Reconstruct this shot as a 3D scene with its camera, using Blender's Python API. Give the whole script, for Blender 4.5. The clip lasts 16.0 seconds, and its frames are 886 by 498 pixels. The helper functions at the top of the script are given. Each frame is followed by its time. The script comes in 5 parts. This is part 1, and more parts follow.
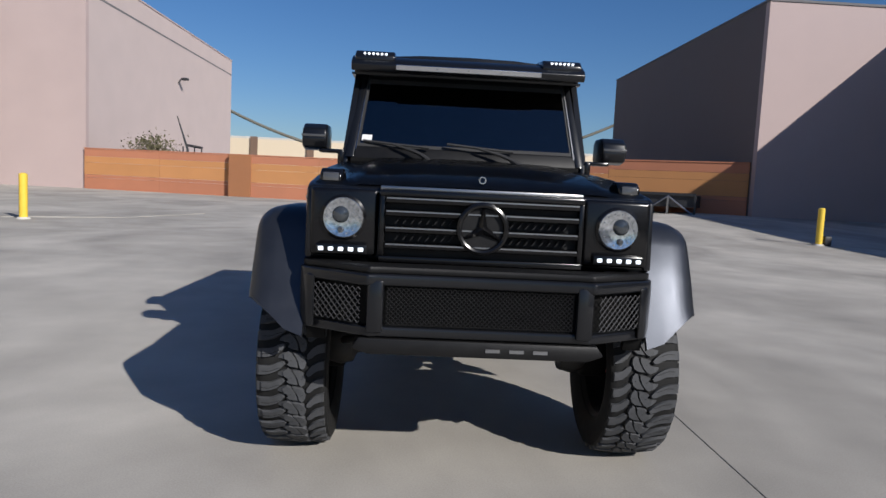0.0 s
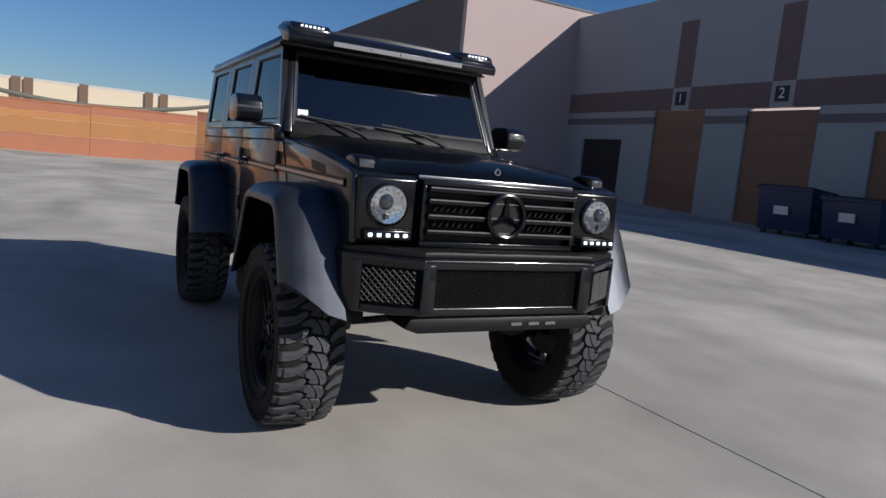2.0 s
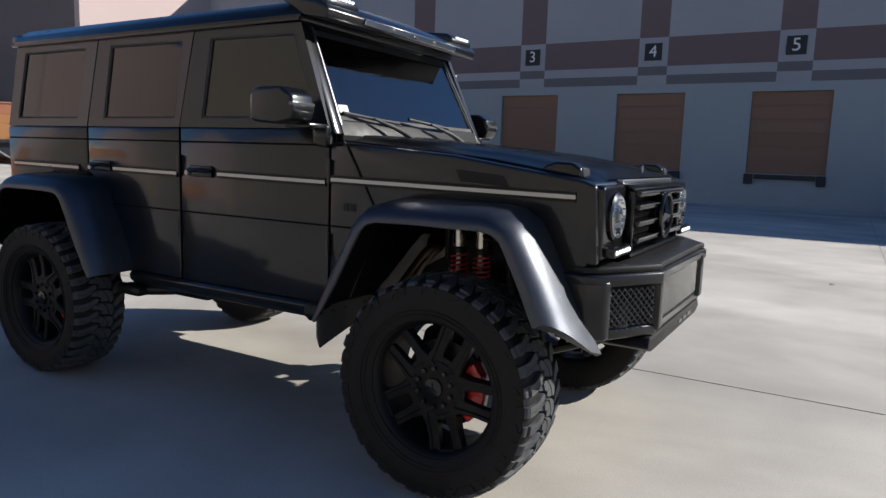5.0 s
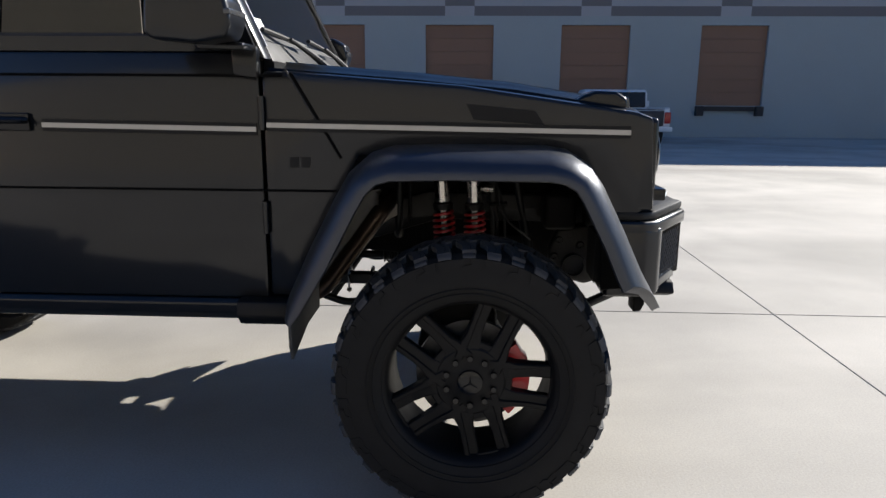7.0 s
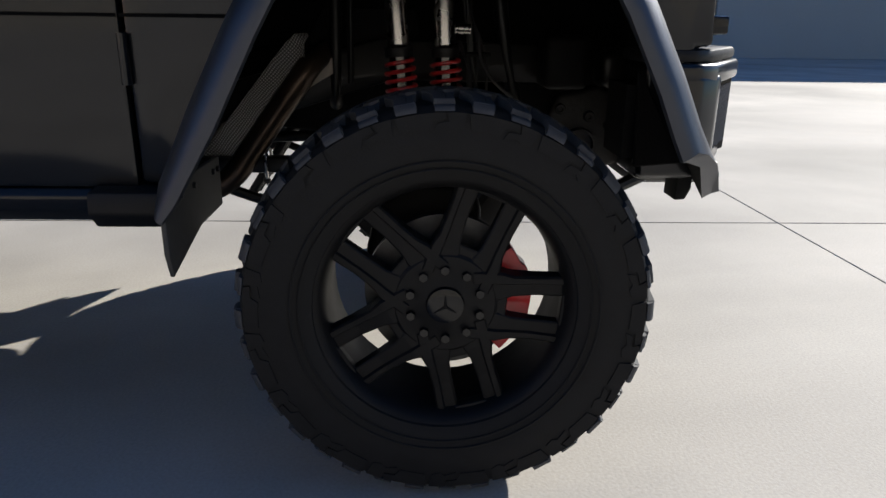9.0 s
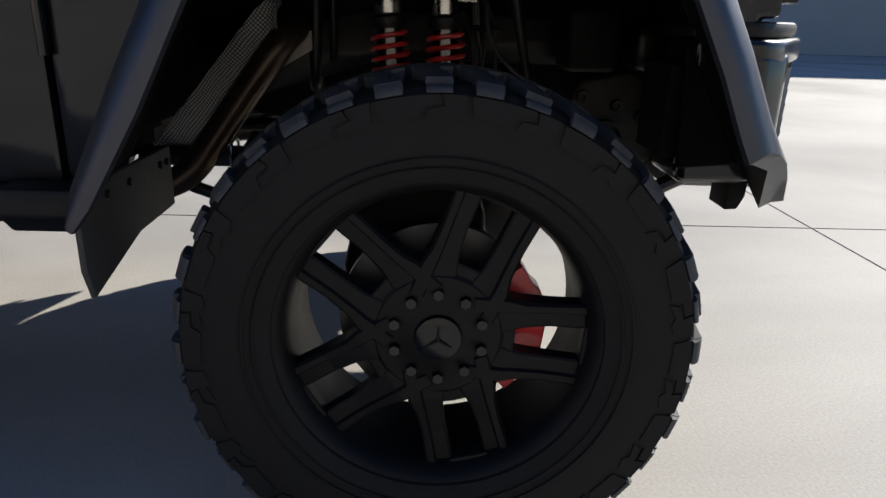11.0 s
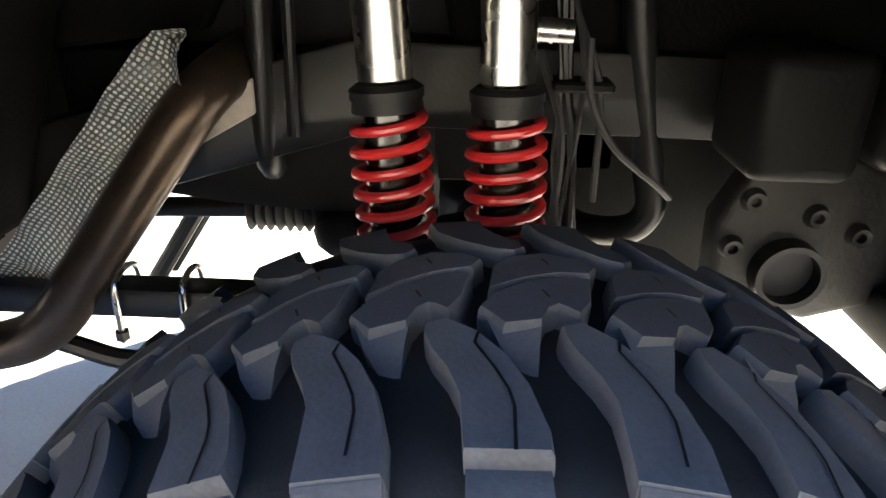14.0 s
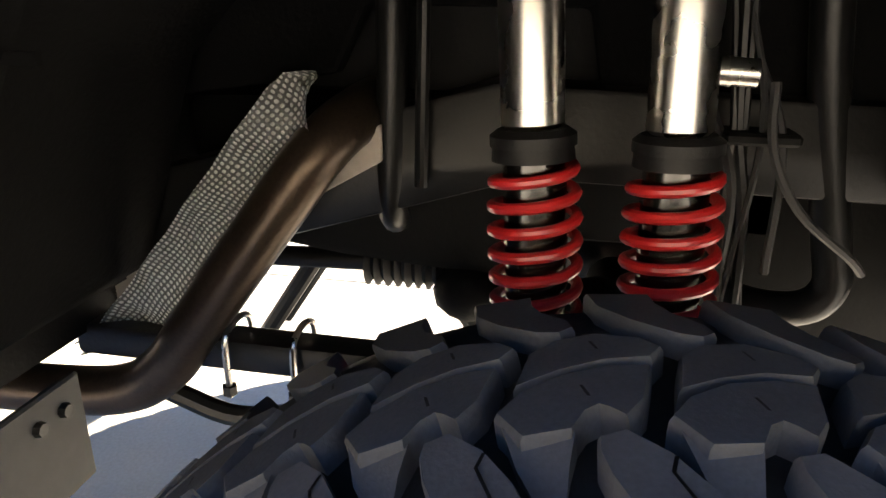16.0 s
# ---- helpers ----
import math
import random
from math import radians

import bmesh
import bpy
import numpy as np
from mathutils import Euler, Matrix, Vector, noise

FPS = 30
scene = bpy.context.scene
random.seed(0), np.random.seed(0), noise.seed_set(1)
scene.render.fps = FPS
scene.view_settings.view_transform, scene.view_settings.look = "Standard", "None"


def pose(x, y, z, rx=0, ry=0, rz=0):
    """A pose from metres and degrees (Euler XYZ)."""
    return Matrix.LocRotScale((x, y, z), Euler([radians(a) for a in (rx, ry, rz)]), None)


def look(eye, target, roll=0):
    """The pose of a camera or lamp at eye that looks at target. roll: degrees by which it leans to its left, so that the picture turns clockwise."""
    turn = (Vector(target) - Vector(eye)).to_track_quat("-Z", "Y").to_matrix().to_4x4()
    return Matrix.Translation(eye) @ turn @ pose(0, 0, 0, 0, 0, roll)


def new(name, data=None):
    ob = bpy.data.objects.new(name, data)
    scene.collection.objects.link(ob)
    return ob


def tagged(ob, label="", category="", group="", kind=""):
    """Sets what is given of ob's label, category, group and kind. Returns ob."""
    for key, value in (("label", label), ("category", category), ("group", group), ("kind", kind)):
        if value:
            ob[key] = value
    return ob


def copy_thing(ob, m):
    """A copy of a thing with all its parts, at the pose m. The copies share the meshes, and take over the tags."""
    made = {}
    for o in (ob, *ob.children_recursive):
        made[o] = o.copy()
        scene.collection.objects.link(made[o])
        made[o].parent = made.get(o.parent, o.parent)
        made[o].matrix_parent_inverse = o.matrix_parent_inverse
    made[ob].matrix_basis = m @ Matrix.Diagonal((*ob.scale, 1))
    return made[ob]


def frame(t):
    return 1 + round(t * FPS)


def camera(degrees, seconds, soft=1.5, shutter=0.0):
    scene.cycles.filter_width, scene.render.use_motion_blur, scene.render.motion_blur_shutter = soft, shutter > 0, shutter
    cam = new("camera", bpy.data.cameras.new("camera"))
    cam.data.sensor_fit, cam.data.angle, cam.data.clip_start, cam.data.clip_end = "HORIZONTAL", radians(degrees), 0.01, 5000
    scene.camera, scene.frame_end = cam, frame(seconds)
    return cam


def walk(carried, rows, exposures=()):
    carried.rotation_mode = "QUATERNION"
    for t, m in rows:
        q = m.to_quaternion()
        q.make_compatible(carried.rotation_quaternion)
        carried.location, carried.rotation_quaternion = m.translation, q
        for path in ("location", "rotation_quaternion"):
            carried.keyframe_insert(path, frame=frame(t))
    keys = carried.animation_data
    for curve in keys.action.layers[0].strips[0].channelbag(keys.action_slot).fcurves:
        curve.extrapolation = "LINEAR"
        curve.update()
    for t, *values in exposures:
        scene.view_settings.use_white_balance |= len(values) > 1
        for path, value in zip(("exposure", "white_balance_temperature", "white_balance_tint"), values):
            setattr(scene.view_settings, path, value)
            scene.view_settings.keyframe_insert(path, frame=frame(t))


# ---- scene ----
cam = camera(65.8, 16.0)
PATH = [
    (0, (-0.276, -3.523, 1.356), (-0.198, -1.533, 1.171), 2.8),
    (0.5, (-0.689, -3.708, 1.351), (-0.494, -1.728, 1.148), 4.5),
    (1, (-1.031, -3.616, 1.334), (-0.727, -1.652, 1.113), 4.4),
    (1.5, (-1.421, -3.524, 1.387), (-0.821, -1.633, 1.137), 5.0),
    (2, (-1.802, -3.375, 1.402), (-0.858, -1.629, 1.156), 5.5),
    (2.5, (-2.159, -3.138, 1.395), (-1.018, -1.514, 1.15), 5.1),
    (3, (-2.513, -2.83, 1.4), (-1.274, -1.276, 1.173), 3.6),
    (5.3, (-3.299, -1.133, 1.414), (-1.532, -0.247, 1.111), 1.4),
    (5.5, (-3.309, -0.973, 1.414), (-1.508, -0.169, 1.082), 1.1),
    (6, (-3.282, -0.578, 1.403), (-1.399, -0.024, 1.023), 1.9),
    (6.5, (-3.208, -0.268, 1.389), (-1.27, 0.016, 0.985), 1.1),
    (7, (-3.043, 0.026, 1.382), (-1.092, 0.113, 0.952), 0.4),
    (7.5, (-2.906, 0.214, 1.308), (-0.966, 0.121, 0.829), 0.4),
    (8, (-2.711, 0.208, 1.236), (-0.791, 0.072, 0.695), 1.2),
    (8.5, (-2.482, 0.108, 1.111), (-0.579, 0.022, 0.503), 0.5),
    (11, (-2.032, 0.051, 1.011), (-0.139, 0.004, 0.364), 1.6),
    (11.5, (-1.831, 0.026, 1.101), (0.047, -0.029, 0.414), 1.4),
    (12, (-1.685, 0.017, 1.148), (0.163, 0.013, 0.384), 2.4),
    (12.5, (-1.518, 0.038, 1.188), (0.292, 0.02, 0.337), 2.7),
    (13, (-1.399, 0.066, 1.194), (0.384, 0.021, 0.289), 2.4),
    (13.5, (-1.281, 0.072, 1.158), (0.518, 0.053, 0.283), 1.6),
    (14, (-1.209, 0.063, 1.137), (0.609, 0.112, 0.305), 1.4),
    (14.5, (-1.152, 0.067, 1.12), (0.673, 0.128, 0.303), 2.5),
    (15, (-1.109, 0.081, 1.117), (0.739, 0.213, 0.364), 3.3),
    (15.5, (-1.102, 0.1, 1.118), (0.742, 0.355, 0.386), 2.8),
    (16, (-1.123, 0.1, 1.108), (0.719, 0.469, 0.422), 0.6),
]
walk(cam, [(t, look(eye, target, roll)) for t, eye, target, roll in PATH],
     [(0, 0.12, 6350, 10), (0.7, 0.05, 6350, 10), (1.6, 0.02, 6350, 10), (2.4, 0.12, 6350, 10), (3, 0.15, 6350, 10), (5.3, 0.78, 6550, 8), (7, 0.93, 6550, 8), (8.5, 0.86, 6500, 8), (11, 0.84, 6500, 8),
      (12.0, 1.35, 6600, 8), (12.5, 1.8, 6800, 9), (13.5, 3.45, 7100, 7), (14.5, 4.3, 7250, 4), (15.2, 4.3, 7600, 6), (16, 3.65, 7900, 8)])

# ---- world and sun ----
SUN_AZ, SUN_EL = math.atan2(-1.33, 1.11), math.atan(1 / math.hypot(1.11, 1.33))
world = bpy.data.worlds.new("world")
scene.world = world
world.use_nodes = True
wn, wl = world.node_tree.nodes, world.node_tree.links
sky = wn.new("ShaderNodeTexSky")
sky.sky_type, sky.sun_disc = "NISHITA", False
sky.sun_elevation = SUN_EL
sky.sun_rotation = radians(90) - SUN_AZ
sky.air_density, sky.dust_density, sky.ozone_density = 1.0, 0.4, 1.6
wn["Background"].inputs["Strength"].default_value = 0.056
deep = wn.new("ShaderNodeHueSaturation")
deep.inputs["Saturation"].default_value = 1.12
air = wn.new("ShaderNodeVectorMath")
air.operation = "MULTIPLY"
air.inputs[1].default_value = (0.80, 0.97, 1.28)
wl.new(sky.outputs["Color"], air.inputs[0])
wl.new(air.outputs[0], deep.inputs["Color"])
wl.new(deep.outputs["Color"], wn["Background"].inputs["Color"])
sun = new("sun", bpy.data.lights.new("sun", "SUN"))
sun.data.energy, sun.data.angle, sun.data.color = 5.0, radians(0.53), (1.0, 0.95, 0.89)
sun.matrix_world = look((0, 0, 0), (-1.11, 1.33, -1))


# ---- materials ----
def mat(name, color, rough=0.6, metal=0.0, vary=0.12, scale=6.0, bump=0.0, fine=60.0, coat=0.0, spec=0.5, island=0.0, obrand=0.0):
    """A surface with variation at two scales, in object space metres."""
    m = bpy.data.materials.new(name)
    m.use_nodes = True
    n, l = m.node_tree.nodes, m.node_tree.links
    b = n["Principled BSDF"]
    geo = n.new("ShaderNodeTexCoord")
    big, small = n.new("ShaderNodeTexNoise"), n.new("ShaderNodeTexNoise")
    big.inputs["Scale"].default_value, small.inputs["Scale"].default_value = scale, fine
    big.inputs["Detail"].default_value, small.inputs["Detail"].default_value = 5, 3
    for t in (big, small):
        l.new(geo.outputs["Object"], t.inputs["Vector"])
    mixn = n.new("ShaderNodeMath")
    mixn.operation = "MULTIPLY_ADD"
    mixn.inputs[1].default_value = 0.6
    l.new(big.outputs["Fac"], mixn.inputs[0])
    half = n.new("ShaderNodeMath")
    half.operation = "MULTIPLY"
    half.inputs[1].default_value = 0.4
    l.new(small.outputs["Fac"], half.inputs[0])
    l.new(half.outputs[0], mixn.inputs[2])
    ramp = n.new("ShaderNodeMapRange")
    ramp.inputs["From Min"].default_value, ramp.inputs["From Max"].default_value = 0.3, 0.7
    ramp.inputs["To Min"].default_value, ramp.inputs["To Max"].default_value = 1 - vary, 1 + vary
    l.new(mixn.outputs[0], ramp.inputs["Value"])
    val = ramp.outputs[0]
    if island or obrand:
        src = n.new("ShaderNodeNewGeometry").outputs["Random Per Island"] if island else n.new("ShaderNodeObjectInfo").outputs["Random"]
        r2 = n.new("ShaderNodeMapRange")
        k = island or obrand
        r2.inputs["To Min"].default_value, r2.inputs["To Max"].default_value = 1 - k, 1 + k
        l.new(src, r2.inputs["Value"])
        mm = n.new("ShaderNodeMath")
        mm.operation = "MULTIPLY"
        l.new(val, mm.inputs[0]), l.new(r2.outputs[0], mm.inputs[1])
        val = mm.outputs[0]
    vm = n.new("ShaderNodeVectorMath")
    vm.operation = "SCALE"
    vm.inputs[0].default_value = color
    l.new(val, vm.inputs["Scale"])
    l.new(vm.outputs[0], b.inputs["Base Color"])
    rr = n.new("ShaderNodeMapRange")
    rr.inputs["To Min"].default_value, rr.inputs["To Max"].default_value = max(0.02, rough * 0.8), min(1, rough * 1.2)
    l.new(big.outputs["Fac"], rr.inputs["Value"])
    l.new(rr.outputs[0], b.inputs["Roughness"])
    b.inputs["Metallic"].default_value = metal
    b.inputs["Specular IOR Level"].default_value = spec
    b.inputs["Coat Weight"].default_value = coat
    b.inputs["Coat Roughness"].default_value = 0.03
    if bump:
        bp = n.new("ShaderNodeBump")
        bp.inputs["Strength"].default_value, bp.inputs["Distance"].default_value = 0.6, bump
        l.new(small.outputs["Fac"], bp.inputs["Height"])
        l.new(bp.outputs[0], b.inputs["Normal"])
    return m


def glow(name, color, strength):
    m = mat(name, color, 0.3)
    b = m.node_tree.nodes["Principled BSDF"]
    b.inputs["Emission Color"].default_value = (*color, 1)
    b.inputs["Emission Strength"].default_value = strength
    return m


def concrete_mat():
    """Pale broomed concrete with soft stains and tyre marks."""
    m = mat("concrete", (0.40, 0.375, 0.335), 0.85, vary=0.20, scale=1.3, bump=0.0012, fine=110)
    n, l = m.node_tree.nodes, m.node_tree.links
    b = n["Principled BSDF"]
    geo = n.new("ShaderNodeTexCoord")
    st = n.new("ShaderNodeTexNoise")
    st.inputs["Scale"].default_value, st.inputs["Detail"].default_value, st.inputs["Distortion"].default_value = 0.35, 6, 0.8
    mp = n.new("ShaderNodeMapping")
    mp.inputs["Scale"].default_value = (1.0, 0.55, 1.0)
    l.new(geo.outputs["Object"], mp.inputs["Vector"]), l.new(mp.outputs[0], st.inputs["Vector"])
    r = n.new("ShaderNodeMapRange")
    r.inputs["From Min"].default_value, r.inputs["From Max"].default_value = 0.35, 0.68
    r.inputs["To Min"].default_value, r.inputs["To Max"].default_value = 0.70, 1.14
    l.new(st.outputs["Fac"], r.inputs["Value"])
    v = n.new("ShaderNodeVectorMath")
    v.operation = "SCALE"
    src = b.inputs["Base Color"].links[0].from_socket
    l.new(src, v.inputs[0]), l.new(r.outputs[0], v.inputs["Scale"])
    l.new(v.outputs[0], b.inputs["Base Color"])
    return m


CONC = concrete_mat()
JOINT = mat("joint", (0.17, 0.16, 0.15), 0.9)
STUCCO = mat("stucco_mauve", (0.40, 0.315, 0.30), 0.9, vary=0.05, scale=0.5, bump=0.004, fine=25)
# lighter copy of the mauve stucco, with sunlight put into its colour
STUCCO2 = mat("stucco_sunlit", (0.46, 0.38, 0.36), 0.9, vary=0.05, scale=0.5, bump=0.004, fine=25)
PANEL = mat("tilt_panel_grey", (0.275, 0.315, 0.325), 0.85, vary=0.06, scale=0.4, bump=0.003, fine=30)
PANELUP = mat("tilt_panel_light", (0.30, 0.31, 0.325), 0.85, vary=0.06, scale=0.4, bump=0.003, fine=30)
BROWN = mat("band_brown", (0.145, 0.105, 0.105), 0.85, vary=0.06, scale=0.5, bump=0.003, fine=30)
STRIPE = mat("stripe_grey", (0.13, 0.125, 0.13), 0.85, vary=0.05)
DOORM = mat("dock_door_tan", (0.19, 0.105, 0.065), 0.6, vary=0.06, scale=2.0, obrand=0.05)
ORANGE = mat("block_wall_orange", (0.47, 0.22, 0.085), 0.9, vary=0.08, scale=0.8, bump=0.004, fine=20, obrand=0.05)
ORANGE2 = mat("block_wall_red", (0.42, 0.17, 0.095), 0.9, vary=0.08, scale=0.8, bump=0.004, fine=20, obrand=0.05)
PILB = mat("pilaster_brown", (0.27, 0.115, 0.05), 0.9, vary=0.08, scale=0.8, bump=0.004, fine=20)
# darker mauve stucco: the shade of the north warehouse's flank put into colour
STUCCO_SHADE = mat("stucco_shade_side", (0.13, 0.108, 0.104), 0.9, vary=0.05, scale=0.5, bump=0.004, fine=25)
TAUPE = mat("stucco_taupe", (0.34, 0.31, 0.26), 0.9, vary=0.05, scale=0.5, bump=0.004, fine=25)
CREAM = mat("far_cream", (0.62, 0.52, 0.38), 0.9, vary=0.04)
DARKBR = mat("far_brown", (0.16, 0.10, 0.07), 0.9)
YELLOW = mat("bollard_yellow", (0.72, 0.50, 0.05), 0.5, vary=0.1, scale=5)
WHITE = mat("sign_white", (0.7, 0.7, 0.68), 0.6)
BLACK = mat("black_rubber", (0.018, 0.018, 0.019), 0.7, vary=0.2)
PAINT = mat("car_paint_black", (0.006, 0.0065, 0.008), 0.35, vary=0.1, scale=8, coat=0.65, spec=0.12)
PAINT.node_tree.nodes["Principled BSDF"].inputs["Coat Roughness"].default_value = 0.10
# lighter and bluer than the sidewall: skylight on the tread put into colour
TREAD = mat("skylit_tread_rubber", (0.054, 0.056, 0.060), 0.7, spec=0.25, vary=0.25, scale=25, bump=0.0006, fine=300)
TYRE = mat("tyre_rubber", (0.012, 0.012, 0.012), 0.7, spec=0.18, vary=0.3, scale=18, bump=0.0006, fine=300)


# ---- mesh helpers ----
def mesh_ob(name, bm, material, smooth=False):
    me = bpy.data.meshes.new(name)
    bm.normal_update()
    bm.to_mesh(me)
    bm.free()
    me.materials.append(material)
    if smooth:
        for p in me.polygons:
            p.use_smooth = True
        me.set_sharp_from_angle(angle=radians(35))
    return new(name, me)


def part(name, bm, material, parent, label="", smooth=False):
    ob = mesh_ob(name, bm, material, smooth)
    ob.parent = parent
    if label:
        ob["label"] = label
    return ob


def piece(name, me, parent, m):
    """An alike piece on shared mesh data."""
    ob = new(name, me)
    ob.parent = parent
    ob.matrix_basis = m
    return ob


def box(bm, x0, x1, y0, y1, z0, z1, bevel=0.0, seg=1):
    r = bmesh.ops.create_cube(bm, size=1.0)
    bmesh.ops.scale(bm, vec=(x1 - x0, y1 - y0, z1 - z0), verts=r["verts"])
    bmesh.ops.translate(bm, vec=((x0 + x1) / 2, (y0 + y1) / 2, (z0 + z1) / 2), verts=r["verts"])
    if bevel:
        es = list({e for v in r["verts"] for e in v.link_edges})
        bmesh.ops.bevel(bm, geom=es, offset=bevel, segments=seg, affect="EDGES", profile=0.5)
    return bm


def B(x0, x1, y0, y1, z0, z1, bevel=0.0, seg=1):
    return box(bmesh.new(), x0, x1, y0, y1, z0, z1, bevel, seg)


def empty(name, label="", category="", group="", kind="", at=(0, 0, 0)):
    ob = new(name)
    ob.location = at
    ob.empty_display_size = 0.1
    return tagged(ob, label, category, group, kind)


def cyl(bm, p, q, r, r2=None, n=16, caps=True):
    """A round bar from p to q."""
    p, q = Vector(p), Vector(q)
    d = q - p
    m = Matrix.Translation((p + q) / 2) @ d.to_track_quat("Z", "Y").to_matrix().to_4x4()
    bmesh.ops.create_cone(bm, cap_ends=caps, segments=n, radius1=r, radius2=r if r2 is None else r2, depth=d.length, matrix=m)
    return bm


def tube(pts, r, n=10, bm=None, closed=False):
    """A round tube along points; r is a number or one per point."""
    bm = bm or bmesh.new()
    pts = [Vector(p) for p in pts]
    rs = r if isinstance(r, (list, tuple)) else [r] * len(pts)
    rings, up = [], None
    for i, p in enumerate(pts):
        a = pts[i - 1] if i or closed else p
        c = pts[(i + 1) % len(pts)] if i < len(pts) - 1 or closed else p
        d = (c - a).normalized()
        if up is None:
            up = Vector((0, 0, 1)) if abs(d.z) < 0.9 else Vector((0, 1, 0))
        s = d.cross(up).normalized()
        up = s.cross(d).normalized()
        rings.append([bm.verts.new(p + rs[i] * (math.cos(2 * math.pi * k / n) * s + math.sin(2 * math.pi * k / n) * up)) for k in range(n)])
    for i in range(len(rings) - (0 if closed else 1)):
        a, b = rings[i], rings[(i + 1) % len(rings)]
        for k in range(n):
            bm.faces.new((a[k], a[(k + 1) % n], b[(k + 1) % n], b[k]))
    if not closed:
        bm.faces.new(rings[0][::-1]), bm.faces.new(rings[-1])
    return bm


def smooth_path(pts, k=8):
    """Catmull-Rom through pts."""
    pts = [Vector(p) for p in pts]
    e = [2 * pts[0] - pts[1]] + pts + [2 * pts[-1] - pts[-2]]
    out = []
    for i in range(1, len(e) - 2):
        a, b, c, d = e[i - 1:i + 3]
        for j in range(k):
            t = j / k
            out.append(0.5 * (2 * b + (c - a) * t + (2 * a - 5 * b + 4 * c - d) * t * t + (3 * b - a - 3 * c + d) * t ** 3))
    return out + [pts[-1]]


def prism(prof, x0, x1, axis="x", bm=None):
    """A closed outline of (a, b) pairs carried from x0 to x1 along an axis. axis x: (y, z); y: (x, z); z: (x, y)."""
    bm = bm or bmesh.new()

    def at(w, a, b):
        return (w, a, b) if axis == "x" else (a, w, b) if axis == "y" else (a, b, w)
    A = [bm.verts.new(at(x0, a, b)) for a, b in prof]
    C = [bm.verts.new(at(x1, a, b)) for a, b in prof]
    n = len(prof)
    for i in range(n):
        bm.faces.new((A[i], A[(i + 1) % n], C[(i + 1) % n], C[i]))
    bm.faces.new(A[::-1]), bm.faces.new(C)
    bmesh.ops.recalc_face_normals(bm, faces=bm.faces)
    return bm


def bev(bm, w, seg=2, angle=30):
    es = [e for e in bm.edges if len(e.link_faces) == 2 and e.calc_face_angle(0) > radians(angle)]
    bmesh.ops.bevel(bm, geom=es, offset=w, segments=seg, affect="EDGES", profile=0.5, clamp_overlap=True)
    return bm


# ---- the setting ----
def rise(x, y):
    """The yard is lifted gently towards the far corner to fit the camera's view."""
    s = min(1, max(0, (y - 12) / 22))
    return min(0.6, max(0, 0.042 * x)) * s * s * (3 - 2 * s)


def ground():
    bm = bmesh.new()
    xs = [-900, -300, -120, -60] + list(range(-40, 41, 2)) + [60, 120, 300, 900]
    ys = [-900, -300, -120, -60] + list(range(-30, 61, 2)) + [90, 150, 300, 900]
    vs = [[bm.verts.new((x, y, rise(x, y))) for y in ys] for x in xs]
    for i in range(len(xs) - 1):
        for j in range(len(ys) - 1):
            bm.faces.new((vs[i][j], vs[i + 1][j], vs[i + 1][j + 1], vs[i][j + 1]))
    ob = mesh_ob("ground", bm, CONC, True)
    tagged(ob, "pale sunlit concrete yard with faint stains and saw-cut joints", "ground", kind="structure")
    part("joint", B(1.377, 1.383, -16, 12, -0.02, 0.003), JOINT, ob, "dark narrow saw-cut joint")
    for a, b in ((-6, 1.374), (1.386, 20)):
        part("joint", B(a, b, -1.973, -1.967, -0.02, 0.003), JOINT, ob, "dark narrow saw-cut joint")
    return ob


ground()
DX, BY, BX, H = 23.86, 30.0, 16.3, 10.6


